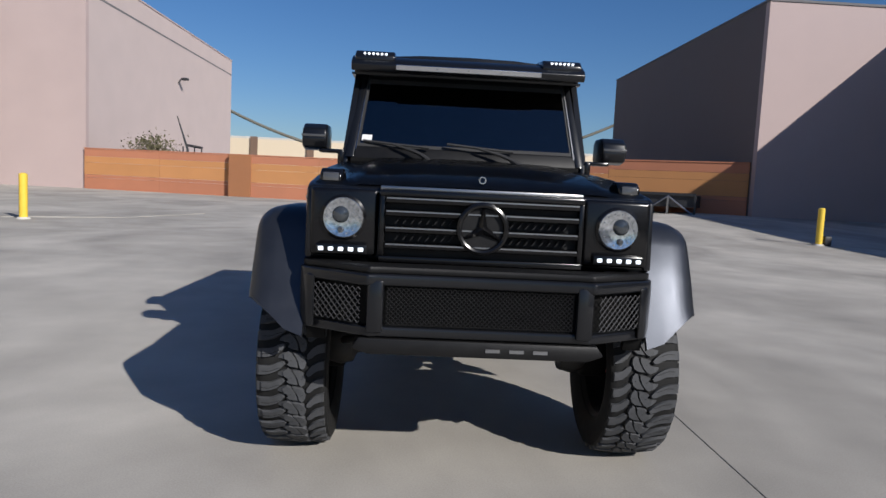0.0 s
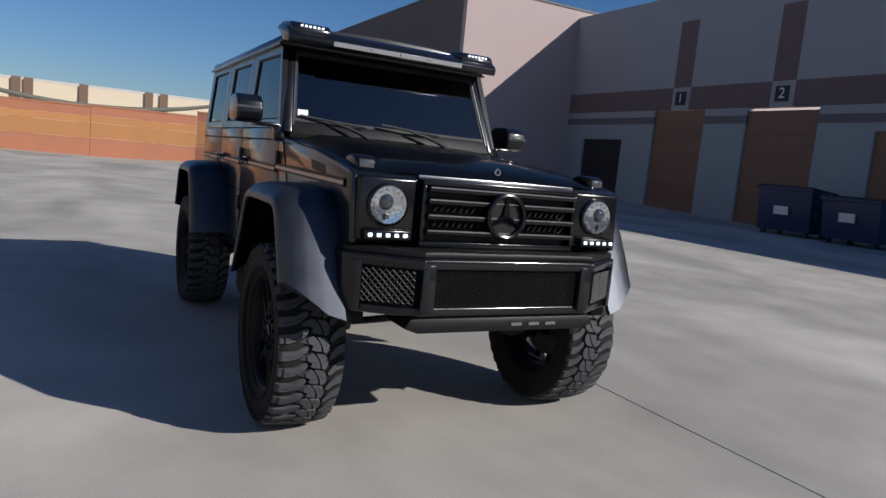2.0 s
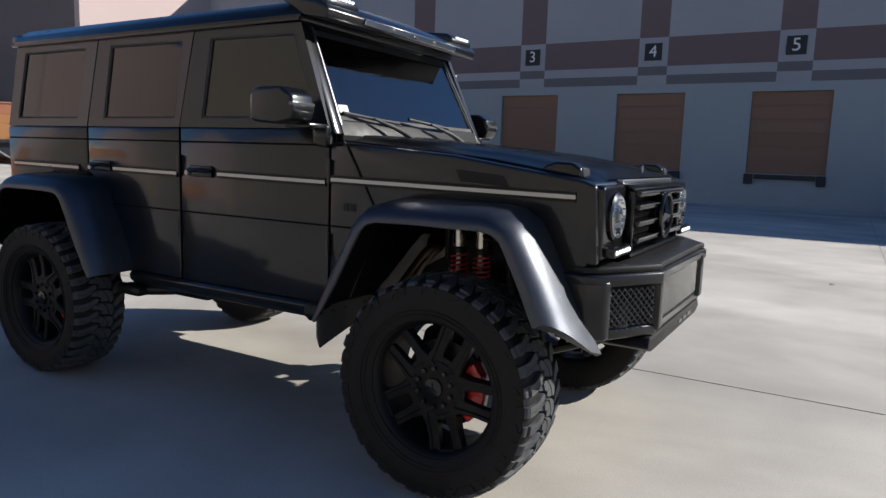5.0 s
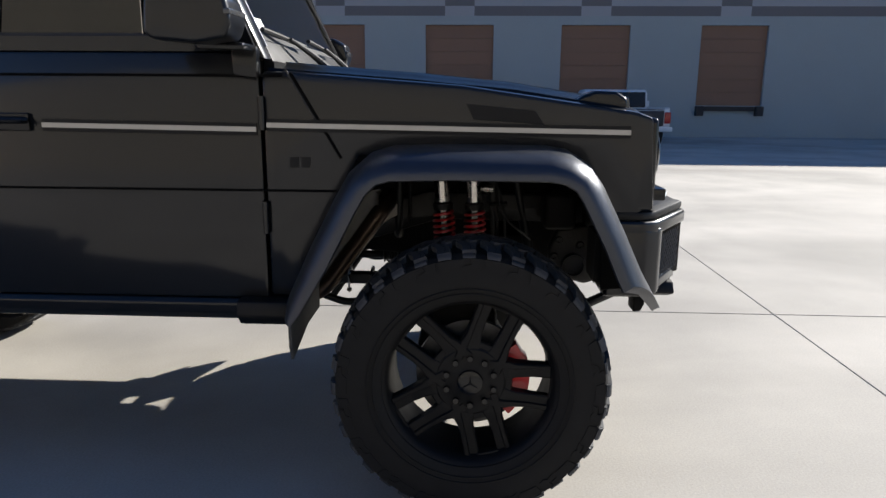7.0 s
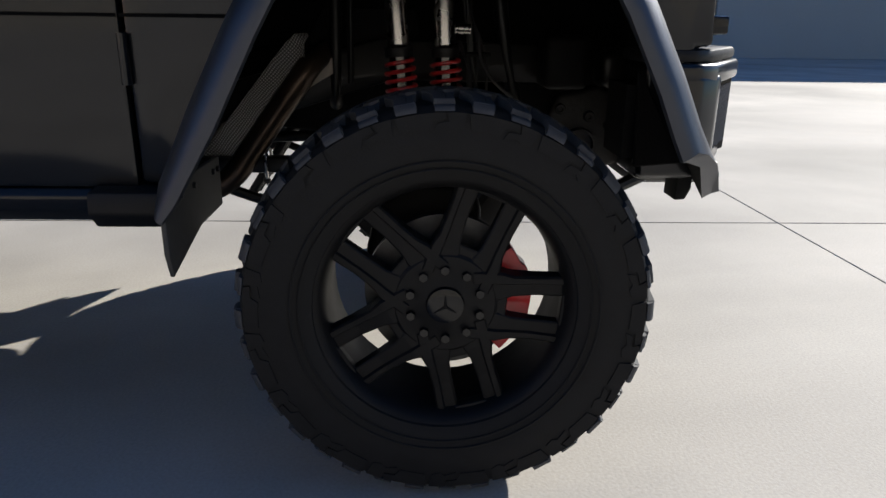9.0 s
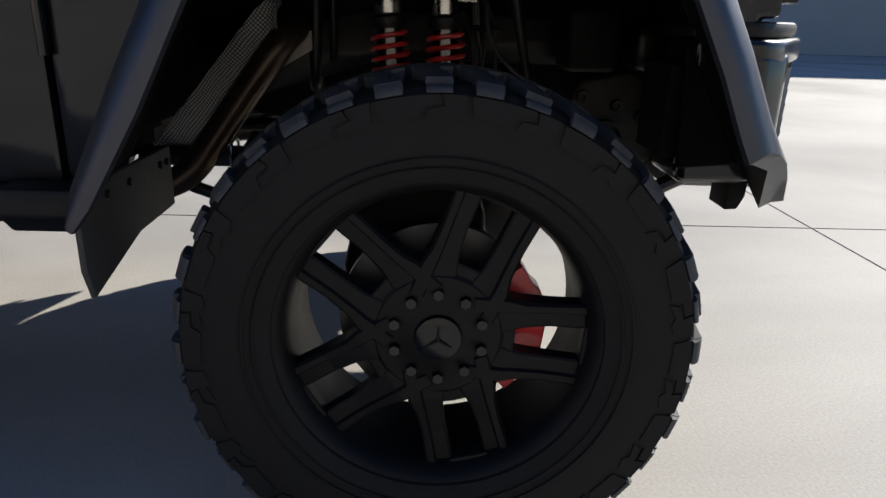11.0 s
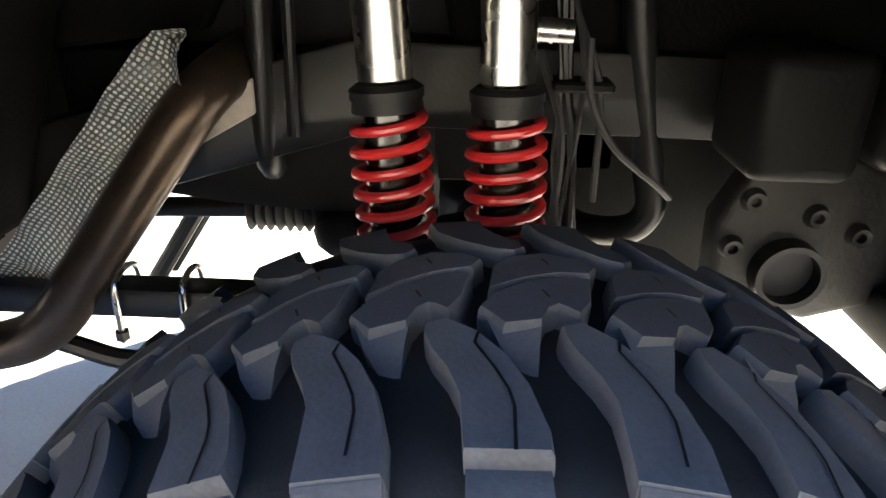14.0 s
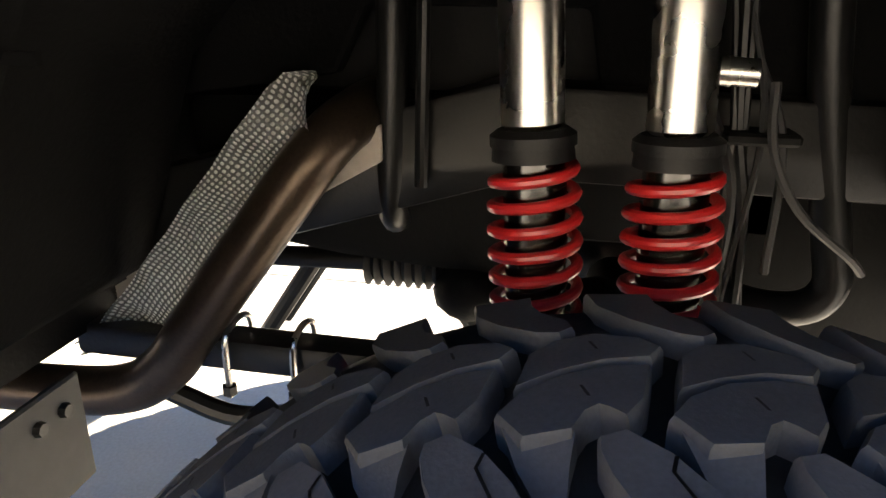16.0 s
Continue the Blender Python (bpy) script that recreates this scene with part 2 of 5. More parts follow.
def dock_wall():
    """The shaded warehouse front with its numbered truck docks."""
    w = empty("wall_east", "shaded grey warehouse front with brown bands and numbered docks", "wall", kind="structure")
    doors = [(-10.75, -8.3, 1.18, 4.08), (-5.7, -3.15, 1.18, 4.08), (-0.62, 1.94, 1.18, 4.08), (4.25, 6.85, 1.18, 4.08),
             (9.3, 11.85, 1.18, 4.08), (14.13, 17.5, 0.0, 4.95), (19.8, 23.0, 0.0, 5.05), (25.2, 28.4, 0.0, 3.6)]
    ys = [-60] + [v for d in doors for v in d[:2]] + [BY]
    X1 = DX + 0.4
    bm = bmesh.new()
    for i in range(0, len(ys), 2):
        box(bm, DX, X1, ys[i], ys[i + 1], 0, 4.40)
    for a, b, z0, z1 in doors:
        if z0 > 0:
            box(bm, DX, X1, a, b, 0, z0)
        if z1 < 4.40:
            box(bm, DX, X1, a, b, z1, 4.40)
    part("lower_wall", bm, PANEL, w, "blue-grey tilt-up concrete panel wall")
    signs = [21.4, 15.9, 10.5, 5.54, 0.66, -4.4, -9.5]
    tops = [d for d in doors if d[3] > 4.4]
    # thin stripe, pale strip, brown band and the upper panels, split at the piers and the two tall doors
    edges = sorted([-60, BY] + [s + 0.55 for s in signs] + [s - 0.55 for s in signs])
    for i in range(len(edges) - 1):
        a, b = edges[i], edges[i + 1]
        pier = abs(b - a - 1.1) < 0.01
        cut = [t for t in tops if a < t[1] and b > t[0]]
        segs = [(a, b)]
        for t in cut:
            segs = [s for u, v in segs for s in ((u, min(v, t[0])), (max(u, t[1]), v)) if s[1] - s[0] > 0.01]
        for u, v in segs:
            part("stripe", B(DX - 0.002, X1, u, v, 4.40, 4.75), PANELUP if pier else STRIPE, w)
            part("strip", B(DX, X1, u, v, 4.75, 5.08), STRIPE if pier else PANELUP, w)
        part("band", B(DX - 0.003, X1, a, b, 5.08, 6.15), PANELUP if pier else BROWN, w, "brown painted band")
        if pier:
            part("pier", B(DX - 0.004, X1, a, b, 6.15, 9.3), BROWN, w, "brown painted pier")
            part("panel", B(DX, X1, a, b, 9.3, H), PANELUP, w)
        else:
            part("panel", B(DX, X1, a, b, 6.15, H), PANELUP, w)
    for s, t in zip(signs, "1234567"):
        board = empty("dock_sign", "dark dock number plate on a pale square", "sign", "dock number signs", at=(DX - 0.01, s, 5.62))
        part("plate", B(-0.03, 0, -0.32, 0.32, -0.32, 0.32), BLACK, board)
        cu = bpy.data.curves.new("digit", "FONT")
        cu.body, cu.size, cu.align_x, cu.align_y, cu.extrude = t, 0.62, "CENTER", "CENTER", 0.005
        me = bpy.data.meshes.new_from_object(bpy.data.objects.new("digit", cu))
        me.materials.append(WHITE)
        d = new("digit", me)
        d.parent = board
        d.matrix_basis = Matrix(((0, 0, -1, -0.04), (-1, 0, 0, 0), (0, 1, 0, 0), (0, 0, 0, 1)))
        d["label"] = "white dock number"
    for i, (a, b, z0, z1) in enumerate(doors):
        d = empty("dock_door_" + str(i + 1), "roll-up dock door in a shaded wall, tan except a black eighth", "door", "dock doors", "structure", (DX, (a + b) / 2, z0))
        n, hw, hh = max(6, int((z1 - z0) / 0.48)), (b - a) / 2, z1 - z0
        for k in range(n):
            # the eighth stands for a dark opening, its shade painted as black slats
            part("slat", B(0.12, 0.16, -hw, hw, hh * k / n + 0.006, hh * (k + 1) / n - 0.006), BLACK if i == 7 else DOORM, d)
        part("door_back", B(0.165, 0.2, -hw, hw, 0, hh), DARKBR, d)
        if z0 > 0:
            for s in (-1, 1):
                part("bumper", B(-0.22, -0.002, s * (hw - 0.12) - 0.14, s * (hw - 0.12) + 0.14, -0.38, -0.02, 0.02), BLACK, d, "black rubber dock bumper")
            part("sill_plate", B(-0.1, -0.004, -hw + 0.3, hw - 0.3, -0.2, -0.03), BLACK, d, "dark steel dock leveller lip")
    return w


dock_wall()


def block_wall(name, a, b, h, label):
    """A banded block fence wall from a to b, built of courses, with pilasters."""
    w = empty(name, label, "wall", kind="structure")
    a, b = Vector(a), Vector(b)
    d = (b - a)
    L = d.length
    m = Matrix.Translation((*a, 0)) @ Matrix.Rotation(math.atan2(d.y, d.x), 4, "Z")
    w.matrix_basis = m
    zb = [0, 0.75, 0.95, 1.75, 2.15, h]
    mt = [ORANGE2, ORANGE2, ORANGE, ORANGE, ORANGE2]
    n = int(L / 5.2)
    for i in range(n):
        u0, u1 = L * i / n, L * (i + 1) / n
        mid = a + d * ((i + 0.5) / n)
        g = rise(mid.x, mid.y)
        for k in range(5):
            part("course", B(u0 + 0.01, u1 - 0.01, 0, 0.2, zb[k] + g - (0.5 if k == 0 else 0), zb[k + 1] + g - 0.012), mt[k], w)
        part("cap", B(u0, u1, -0.03, 0.23, h + g, h + g + 0.07), ORANGE2, w)
    return w


block_wall("wall_north", (-22.5, 43.0), (4.0, 37.81), 2.63, "sunlit orange banded block wall with brown pilasters")
block_wall("wall_northeast", (4.0, 37.81), (16.25, 30.5), 2.63, "orange banded block wall running up to the warehouse corner")
for u in (0.275,):
    px, py = -22.5 + 39.3 * u, 43.0 - 7.7 * u
    tagged(mesh_ob("pilaster_1", B(px - 0.7, px + 0.7, py - 0.25, py - 0.03, 0, 2.66, 0.01), PILB), "brown block pilaster on the orange wall", "pilaster", kind="structure")


def hall(name, x0, x1, y0, y1, z1, m1, label, m2=None):
    ob = empty(name, label, "building", at=((x0 + x1) / 2, (y0 + y1) / 2, 0))
    ob["kind"] = "structure"
    cx, cy = (x0 + x1) / 2, (y0 + y1) / 2
    part("front_wall", B(x0 - cx, x1 - cx, y0 - cy, y0 - cy + 0.4, 0, z1), m1, ob)
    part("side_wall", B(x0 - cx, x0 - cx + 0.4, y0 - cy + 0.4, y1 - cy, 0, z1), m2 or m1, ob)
    # on mauve halls the sun-facing side takes the lighter, sunlit-coloured copy
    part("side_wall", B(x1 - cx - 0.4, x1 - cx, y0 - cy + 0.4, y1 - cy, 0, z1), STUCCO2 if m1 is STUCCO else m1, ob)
    part("back_wall", B(x0 - cx + 0.4, x1 - cx - 0.4, y1 - cy - 0.4, y1 - cy, 0, z1), m1, ob)
    part("roof", B(x0 - cx + 0.4, x1 - cx - 0.4, y0 - cy + 0.4, y1 - cy - 0.4, z1 - 0.6, z1 - 0.4), STRIPE, ob)
    cap = STRIPE if m2 else m1
    part("coping", B(x0 - cx - 0.05, x1 - cx + 0.05, y0 - cy - 0.05, y0 - cy + 0.45, z1, z1 + 0.12), cap, ob)
    part("coping", B(x0 - cx - 0.05, x0 - cx + 0.45, y0 - cy + 0.45, y1 - cy, z1, z1 + 0.12), cap, ob)
    part("coping", B(x1 - cx - 0.45, x1 - cx + 0.05, y0 - cy + 0.45, y1 - cy, z1, z1 + 0.12), cap, ob)
    return ob


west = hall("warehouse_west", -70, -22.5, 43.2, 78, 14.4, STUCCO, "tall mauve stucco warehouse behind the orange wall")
part("reveal", B(23.75, 23.756, -17.0, 17.4, 12.75, 12.9), STRIPE, west, "dark reveal joint below the parapet")
hall("warehouse_north", BX, 70, BY, 56.0, 11.0, STUCCO, "mauve stucco warehouse, half in shade, its shaded flank coloured darker", STUCCO_SHADE)
hall("warehouse_far_side", -60, -30, -70, 40, 14.0, TAUPE, "tall taupe stucco warehouse across the yard")


# ---- the off-road car ----
GLOSS = mat("gloss_black_plastic", (0.004, 0.004, 0.0045), 0.20, spec=0.4, vary=0.15, scale=10)
SATIN = mat("satin_flare_paint", (0.060, 0.065, 0.077), 0.39, metal=0.8, vary=0.08, scale=14, bump=0.0003, fine=500)
PLASTIC = mat("textured_black_plastic", (0.006, 0.006, 0.0065), 0.5, spec=0.25, vary=0.2, scale=20, bump=0.0005, fine=400)
UNDER = mat("underbody_black", (0.004, 0.004, 0.004), 0.6, spec=0.12, vary=0.35, scale=9, bump=0.001, fine=120)
UNDERG = mat("frame_black_paint", (0.007, 0.007, 0.007), 0.36, spec=0.28, vary=0.35, scale=12, bump=0.0006, fine=150)
CAST = mat("cast_iron_grey", (0.024, 0.023, 0.022), 0.6, metal=0.3, vary=0.25, scale=14, bump=0.002, fine=90)
CHROME = mat("brushed_steel", (0.52, 0.50, 0.475), 0.27, metal=1.0, vary=0.08, scale=20)
DARKROD = mat("dark_damper_body", (0.10, 0.095, 0.09), 0.22, metal=1.0, vary=0.1)
ALU = mat("trim_aluminium", (0.33, 0.33, 0.34), 0.3, metal=1.0, vary=0.06)
SILVER = mat("silver_bar", (0.62, 0.63, 0.65), 0.2, metal=1.0, vary=0.05)
MESHM = mat("grey_wire_mesh", (0.035, 0.035, 0.037), 0.55, metal=0.3)
REDP = mat("red_powder_coat", (0.38, 0.013, 0.017), 0.38, vary=0.1, scale=30, coat=0.3)
RIM = mat("matt_black_rim", (0.005, 0.005, 0.0055), 0.5, spec=0.2, vary=0.2, scale=16)
DISC = mat("brake_disc_steel", (0.07, 0.07, 0.07), 0.45, metal=0.8, vary=0.2, scale=30)
# like UNDER and UNDERG, blacker than real to put the arch's shade into colour
LINER = mat("liner_shade_black", (0.003, 0.003, 0.003), 0.85, spec=0.08, vary=0.35, scale=8, bump=0.002, fine=120)
PIPE = mat("bronzed_steel_pipe", (0.060, 0.043, 0.032), 0.33, metal=0.75, vary=0.3, scale=16, bump=0.0004, fine=200)
# pale tan paints in the light that falls on the frame's edge
FRAMETAN = mat("lit_frame_edge", (0.34, 0.30, 0.26), 0.7, vary=0.2, scale=14)
FLAPG = mat("mud_flap_rubber", (0.042, 0.041, 0.039), 0.7, vary=0.25, scale=10)
LEATHER = mat("dark_leather", (0.03, 0.028, 0.026), 0.5, vary=0.2)
LAMPG = mat("lamp_reflector", (0.46, 0.48, 0.50), 0.14, metal=0.9, vary=0.35, scale=60)
LENS = mat("projector_lens", (0.03, 0.035, 0.04), 0.05, coat=1.0)
LED = glow("led_daylight", (0.85, 0.92, 1.0), 0.9)
AMBER = mat("clear_signal_lens", (0.06, 0.06, 0.06), 0.12, vary=0.1, coat=0.6)


def glass(name, tint, rough=0.02, ior=1.6):
    """Tinted glazing: clear by the tint, with a mirror coat by Fresnel."""
    m = bpy.data.materials.new(name)
    m.use_nodes = True
    n, l = m.node_tree.nodes, m.node_tree.links
    n.remove(n["Principled BSDF"])
    tr, gl, mx, fr = n.new("ShaderNodeBsdfTransparent"), n.new("ShaderNodeBsdfGlossy"), n.new("ShaderNodeMixShader"), n.new("ShaderNodeFresnel")
    tr.inputs["Color"].default_value = (*tint, 1)
    gl.inputs["Roughness"].default_value = rough
    fr.inputs["IOR"].default_value = ior
    l.new(fr.outputs[0], mx.inputs[0]), l.new(tr.outputs[0], mx.inputs[1]), l.new(gl.outputs[0], mx.inputs[2])
    l.new(mx.outputs[0], n["Material Output"].inputs["Surface"])
    return m


TINT, SCREEN = glass("privacy_glass", (0.05, 0.05, 0.05)), glass("windscreen_glass", (0.50, 0.53, 0.52), ior=2.1)


def weave_mat():
    """Embossed aluminium heat shield with a small diamond weave."""
    m = mat("embossed_heat_shield", (0.66, 0.64, 0.60), 0.34, metal=0.25, vary=0.10, scale=14)
    n, l = m.node_tree.nodes, m.node_tree.links
    b = n["Principled BSDF"]
    tc = n.new("ShaderNodeTexCoord")
    # the weave bends where the sheet has been dented
    nz, warp = n.new("ShaderNodeTexNoise"), n.new("ShaderNodeVectorMath")
    nz.inputs["Scale"].default_value, nz.inputs["Detail"].default_value = 9, 1
    warp.operation = "MULTIPLY_ADD"
    warp.inputs[1].default_value = (0.03, 0.03, 0.03)
    l.new(tc.outputs["Object"], nz.inputs["Vector"])
    l.new(nz.outputs["Color"], warp.inputs[0]), l.new(tc.outputs["Object"], warp.inputs[2])
    hs = []
    for ang in (40, -42):
        mp, w = n.new("ShaderNodeMapping"), n.new("ShaderNodeTexWave")
        mp.inputs["Rotation"].default_value = (radians(ang), 0, 0)
        w.inputs["Scale"].default_value, w.inputs["Distortion"].default_value, w.inputs["Detail Scale"].default_value = 50, 0.0, 0.4
        w.bands_direction = "Y"
        l.new(warp.outputs[0], mp.inputs["Vector"]), l.new(mp.outputs[0], w.inputs["Vector"])
        hs.append(w)
    mu = n.new("ShaderNodeMath")
    mu.operation = "MULTIPLY"
    l.new(hs[0].outputs["Fac"], mu.inputs[0]), l.new(hs[1].outputs["Fac"], mu.inputs[1])
    bp = n.new("ShaderNodeBump")
    bp.inputs["Strength"].default_value, bp.inputs["Distance"].default_value = 1.0, 0.0014
    # valleys of the weave are coloured darker to paint in their shade
    valley = n.new("ShaderNodeMapRange")
    valley.inputs["From Min"].default_value, valley.inputs["From Max"].default_value = 0.12, 0.45
    tone = n.new("ShaderNodeMix")
    tone.data_type = "RGBA"
    tone.inputs[6].default_value, tone.inputs[7].default_value = (0.18, 0.175, 0.165, 1), (0.92, 0.90, 0.86, 1)
    l.new(mu.outputs[0], valley.inputs["Value"]), l.new(valley.outputs[0], tone.inputs[0]), l.new(tone.outputs[2], b.inputs["Base Color"])
    l.new(mu.outputs[0], bp.inputs["Height"]), l.new(bp.outputs[0], b.inputs["Normal"])
    return m


SHIELD = weave_mat()
car = empty("off_road_car", "black lifted boxy off-road car with wide flares and mud tyres", "car")
HW = 0.757


def lathe(prof, n=64, bm=None, closed=True):
    """Turn a profile of (x, r) round the x axis."""
    bm = bm or bmesh.new()
    rings = [[bm.verts.new((x, r * math.cos(2 * math.pi * k / n), r * math.sin(2 * math.pi * k / n))) for x, r in prof] for k in range(n)]
    m = len(prof)
    for k in range(n):
        a, b = rings[k], rings[(k + 1) % n]
        for i in range(m if closed else m - 1):
            bm.faces.new((a[i], a[(i + 1) % m], b[(i + 1) % m], b[i]))
    bmesh.ops.recalc_face_normals(bm, faces=bm.faces)
    return bm


# -- wheels: axis along x, the outer face towards -x --
TR, NL = 0.4665, 36


def tyre_bm():
    half = [(-0.118, 0.288), (-0.135, 0.292), (-0.150, 0.315), (-0.160, 0.350), (-0.1615, 0.378), (-0.1615, 0.408), (-0.159, 0.432), (-0.146, 0.442), (-0.125, 0.446), (-0.06, 0.4475)]
    prof = half + [(0, 0.448)] + [(-x, r) for x, r in half[::-1]] + [(0.105, 0.285), (-0.105, 0.285)]
    return lathe(prof, 96)


def lug_bm(poly, lip=(), sipes=(), tie=()):
    """A tread block over an outline of (s, v): s along the tyre, v across it; lip is a section of (r, v) down the shoulder."""
    bm = bmesh.new()
    cs, cv = sum(p[0] for p in poly) / len(poly), sum(p[1] for p in poly) / len(poly)

    def at(s, v, dr):
        r = TR - 0.010 * (abs(v) / 0.14) ** 2.2 + dr
        a = math.pi / 2 - s / TR
        return bm.verts.new((v, r * math.cos(a) * -1, r * math.sin(a)))

    def loop(ks, kv, dr):
        return [at(cs + (s - cs) * ks, cv + (v - cv) * kv, dr) for s, v in poly]
    base, low, mid, top = loop(1.02, 1.01, -0.024), loop(1.01, 1.005, -0.010), loop(0.995, 0.995, -0.003), loop(0.945, 0.96, 0.0)
    k = len(poly)
    for a, b in ((base, low), (low, mid), (mid, top)):
        for i in range(k):
            bm.faces.new((a[i], a[(i + 1) % k], b[(i + 1) % k], b[i]))
    bm.faces.new(top)
    # sipes: near-black strips laid on top, painting the dark of uncut slits
    for sipe in sipes:
        for (s0, v0), (s1, v1) in zip(sipe, sipe[1:]):
            f = bm.faces.new([at(s0, v0, 0.0005), at(s0 + 0.0018, v0, 0.0005), at(s1 + 0.0018, v1, 0.0005), at(s1, v1, 0.0005)])
            f.material_index = 1
    if tie:
        # a sloping web of rubber that runs down from the block into the groove
        up, dn = [at(s, v, d) for s, v, d in tie], [at(s, v, -0.026) for s, v, d in tie]
        bm.faces.new(up)
        for i in range(len(tie)):
            j = (i + 1) % len(tie)
            bm.faces.new((up[i], up[j], dn[j], dn[i]))
    if lip:
        ends = []
        for s in (poly[0][0] + 0.001, poly[1][0] - 0.001):
            a = math.pi / 2 - s / TR
            ends.append([bm.verts.new((v, -r * math.cos(a), r * math.sin(a))) for r, v in lip])
        f, g = ends
        for i in range(len(lip)):
            j = (i + 1) % len(lip)
            bm.faces.new((f[i], f[j], g[j], g[i]))
        bm.faces.new(f[::-1]), bm.faces.new(g)
    bmesh.ops.recalc_face_normals(bm, faces=bm.faces)
    return bm


def lug_mesh(poly, lip=(), sipes=(), tie=()):
    me = bpy.data.meshes.new("tread_lug")
    bm = lug_bm(poly, lip, sipes, tie)
    bm.to_mesh(me)
    bm.free()
    me.materials.append(TREAD), me.materials.append(UNDER)
    for p in me.polygons:
        p.use_smooth = True
    me.set_sharp_from_angle(angle=radians(42))
    return me


def ahead(pts, d=0.010):
    return [(s + d, v) for s, v in pts]


def turned(poly):
    return [(-s, -v) for s, v in poly]


# shoulder blocks: long ones roll over the shoulder, short ones end in a step
CURL = [(0.0025, -0.121), (-0.005, -0.092), (-0.017, -0.066), (-0.034, -0.043), (-0.053, -0.028), (-0.065, -0.034), (-0.065, -0.044), (-0.060, -0.060), (-0.050, -0.079), (-0.043, -0.100)]
LONG = ahead([(-0.042, -0.150), (0.004, -0.150)] + CURL)
SHORT = ahead([(-0.041, -0.137), (0.003, -0.137)] + CURL)
LIP_LONG = [(TR - 0.0125, -0.149), (TR - 0.018, -0.158), (TR - 0.025, -0.1635), (TR - 0.0305, -0.1650), (TR - 0.0315, -0.150), (TR - 0.022, -0.138)]
LIP_SHORT = [(TR - 0.0195, -0.135), (TR - 0.0205, -0.155), (TR - 0.025, -0.162), (TR - 0.0305, -0.1640), (TR - 0.0315, -0.150), (TR - 0.028, -0.134)]
SIPE = ahead([(-0.0336, -0.047), (-0.0358, -0.057), (-0.0251, -0.0795), (-0.0185, -0.096), (-0.0161, -0.108), (-0.0169, -0.136)])
# hooked centre blocks on the near side, and the slanting ones beyond them
HOOK = ahead([(-0.033, -0.017), (-0.023, 0.001), (-0.002, 0.018), (0.024, 0.029), (0.045, 0.031), (0.040, -0.003), (0.031, -0.019), (0.024, -0.013), (0.018, -0.010), (0.011, -0.016), (0.005, -0.031), (-0.018, -0.037)])
TIE = [(s + 0.010, v, d) for s, v, d in ((-0.028, -0.024, -0.003), (0.007, -0.024, -0.003), (0.004, -0.045, -0.009), (0.002, -0.066, -0.019), (-0.010, -0.060, -0.019), (-0.020, -0.046, -0.010))]
HOOK_SIPE = ahead([(0.008, 0.006), (0.012, -0.004)])
SLANT = ahead([(-0.026, 0.007), (-0.004, 0.022), (0.020, 0.034), (0.046, 0.040), (0.053, 0.053), (0.042, 0.064), (0.016, 0.069), (-0.008, 0.060), (-0.022, 0.042)])
SLANT_SIPE = ahead([(0.012, 0.056), (0.016, 0.046)])
FAR = ahead([(-0.030, 0.150), (-0.074, 0.150), (-0.066, 0.118), (-0.044, 0.090), (-0.018, 0.072), (-0.004, 0.070), (0.004, 0.078), (0.000, 0.090), (-0.018, 0.108), (-0.027, 0.128)])
LUGS = [(lug_mesh(SHORT, LIP_SHORT, [SIPE]), 0), (lug_mesh(LONG, LIP_LONG, [SIPE]), 1), (lug_mesh(HOOK, (), [HOOK_SIPE], TIE), 2),
        (lug_mesh(SLANT, (), [SLANT_SIPE]), 2), (lug_mesh(FAR), 2)]


def sidewall_plate(poly, x0=-0.1645, x1=-0.157):
    """A raised moulding on the sidewall over an outline of (s, r)."""
    me = bpy.data.meshes.new("sidewall_block")
    bm = bmesh.new()
    pts = []
    for (s0, r0), (s1, r1) in zip(poly, poly[1:] + poly[:1]):
        pts += [(s0 + (s1 - s0) * j / 4, r0 + (r1 - r0) * j / 4) for j in range(4)]
    fr = [bm.verts.new((x0, -r * math.sin(s / 0.42), r * math.cos(s / 0.42))) for s, r in pts]
    bk = [bm.verts.new((x1, -r * math.sin(s / 0.42), r * math.cos(s / 0.42))) for s, r in pts]
    bm.faces.new(fr)
    for i in range(len(pts)):
        j = (i + 1) % len(pts)
        bm.faces.new((fr[i], fr[j], bk[j], bk[i]))
    bmesh.ops.recalc_face_normals(bm, faces=bm.faces)
    bm.to_mesh(me)
    bm.free()
    me.materials.append(TYRE)
    return me


def spoke_bm(g):
    """One bar of a twin spoke, along +z from the hub to the rim; g is the side of its raised edge."""
    bm = bmesh.new()
    rows = [(0.060, 0.036, -0.098, -0.055), (0.122, 0.034, -0.100, -0.052), (0.150, 0.026, -0.097, -0.050), (0.20, 0.0235, -0.092, -0.050), (0.262, 0.025, -0.094, -0.055), (0.278, 0.027, -0.104, -0.065)]
    rings = []
    for z, w, xo, xi in rows:
        rings.append([bm.verts.new((x, g * y, z)) for x, y in ((xi, -w), (xo + 0.012, -w), (xo + 0.009, -w + 0.004), (xo + 0.007, 0.15 * w), (xo, 0.15 * w + 0.004), (xo, w - 0.005), (xo + 0.006, w), (xi, w))])
    for a, b in zip(rings, rings[1:]):
        for i in range(8):
            bm.faces.new((a[i], a[(i + 1) % 8], b[(i + 1) % 8], b[i]))
    bm.faces.new(rings[0][::-1]), bm.faces.new(rings[-1])
    bmesh.ops.recalc_face_normals(bm, faces=bm.faces)
    return bm


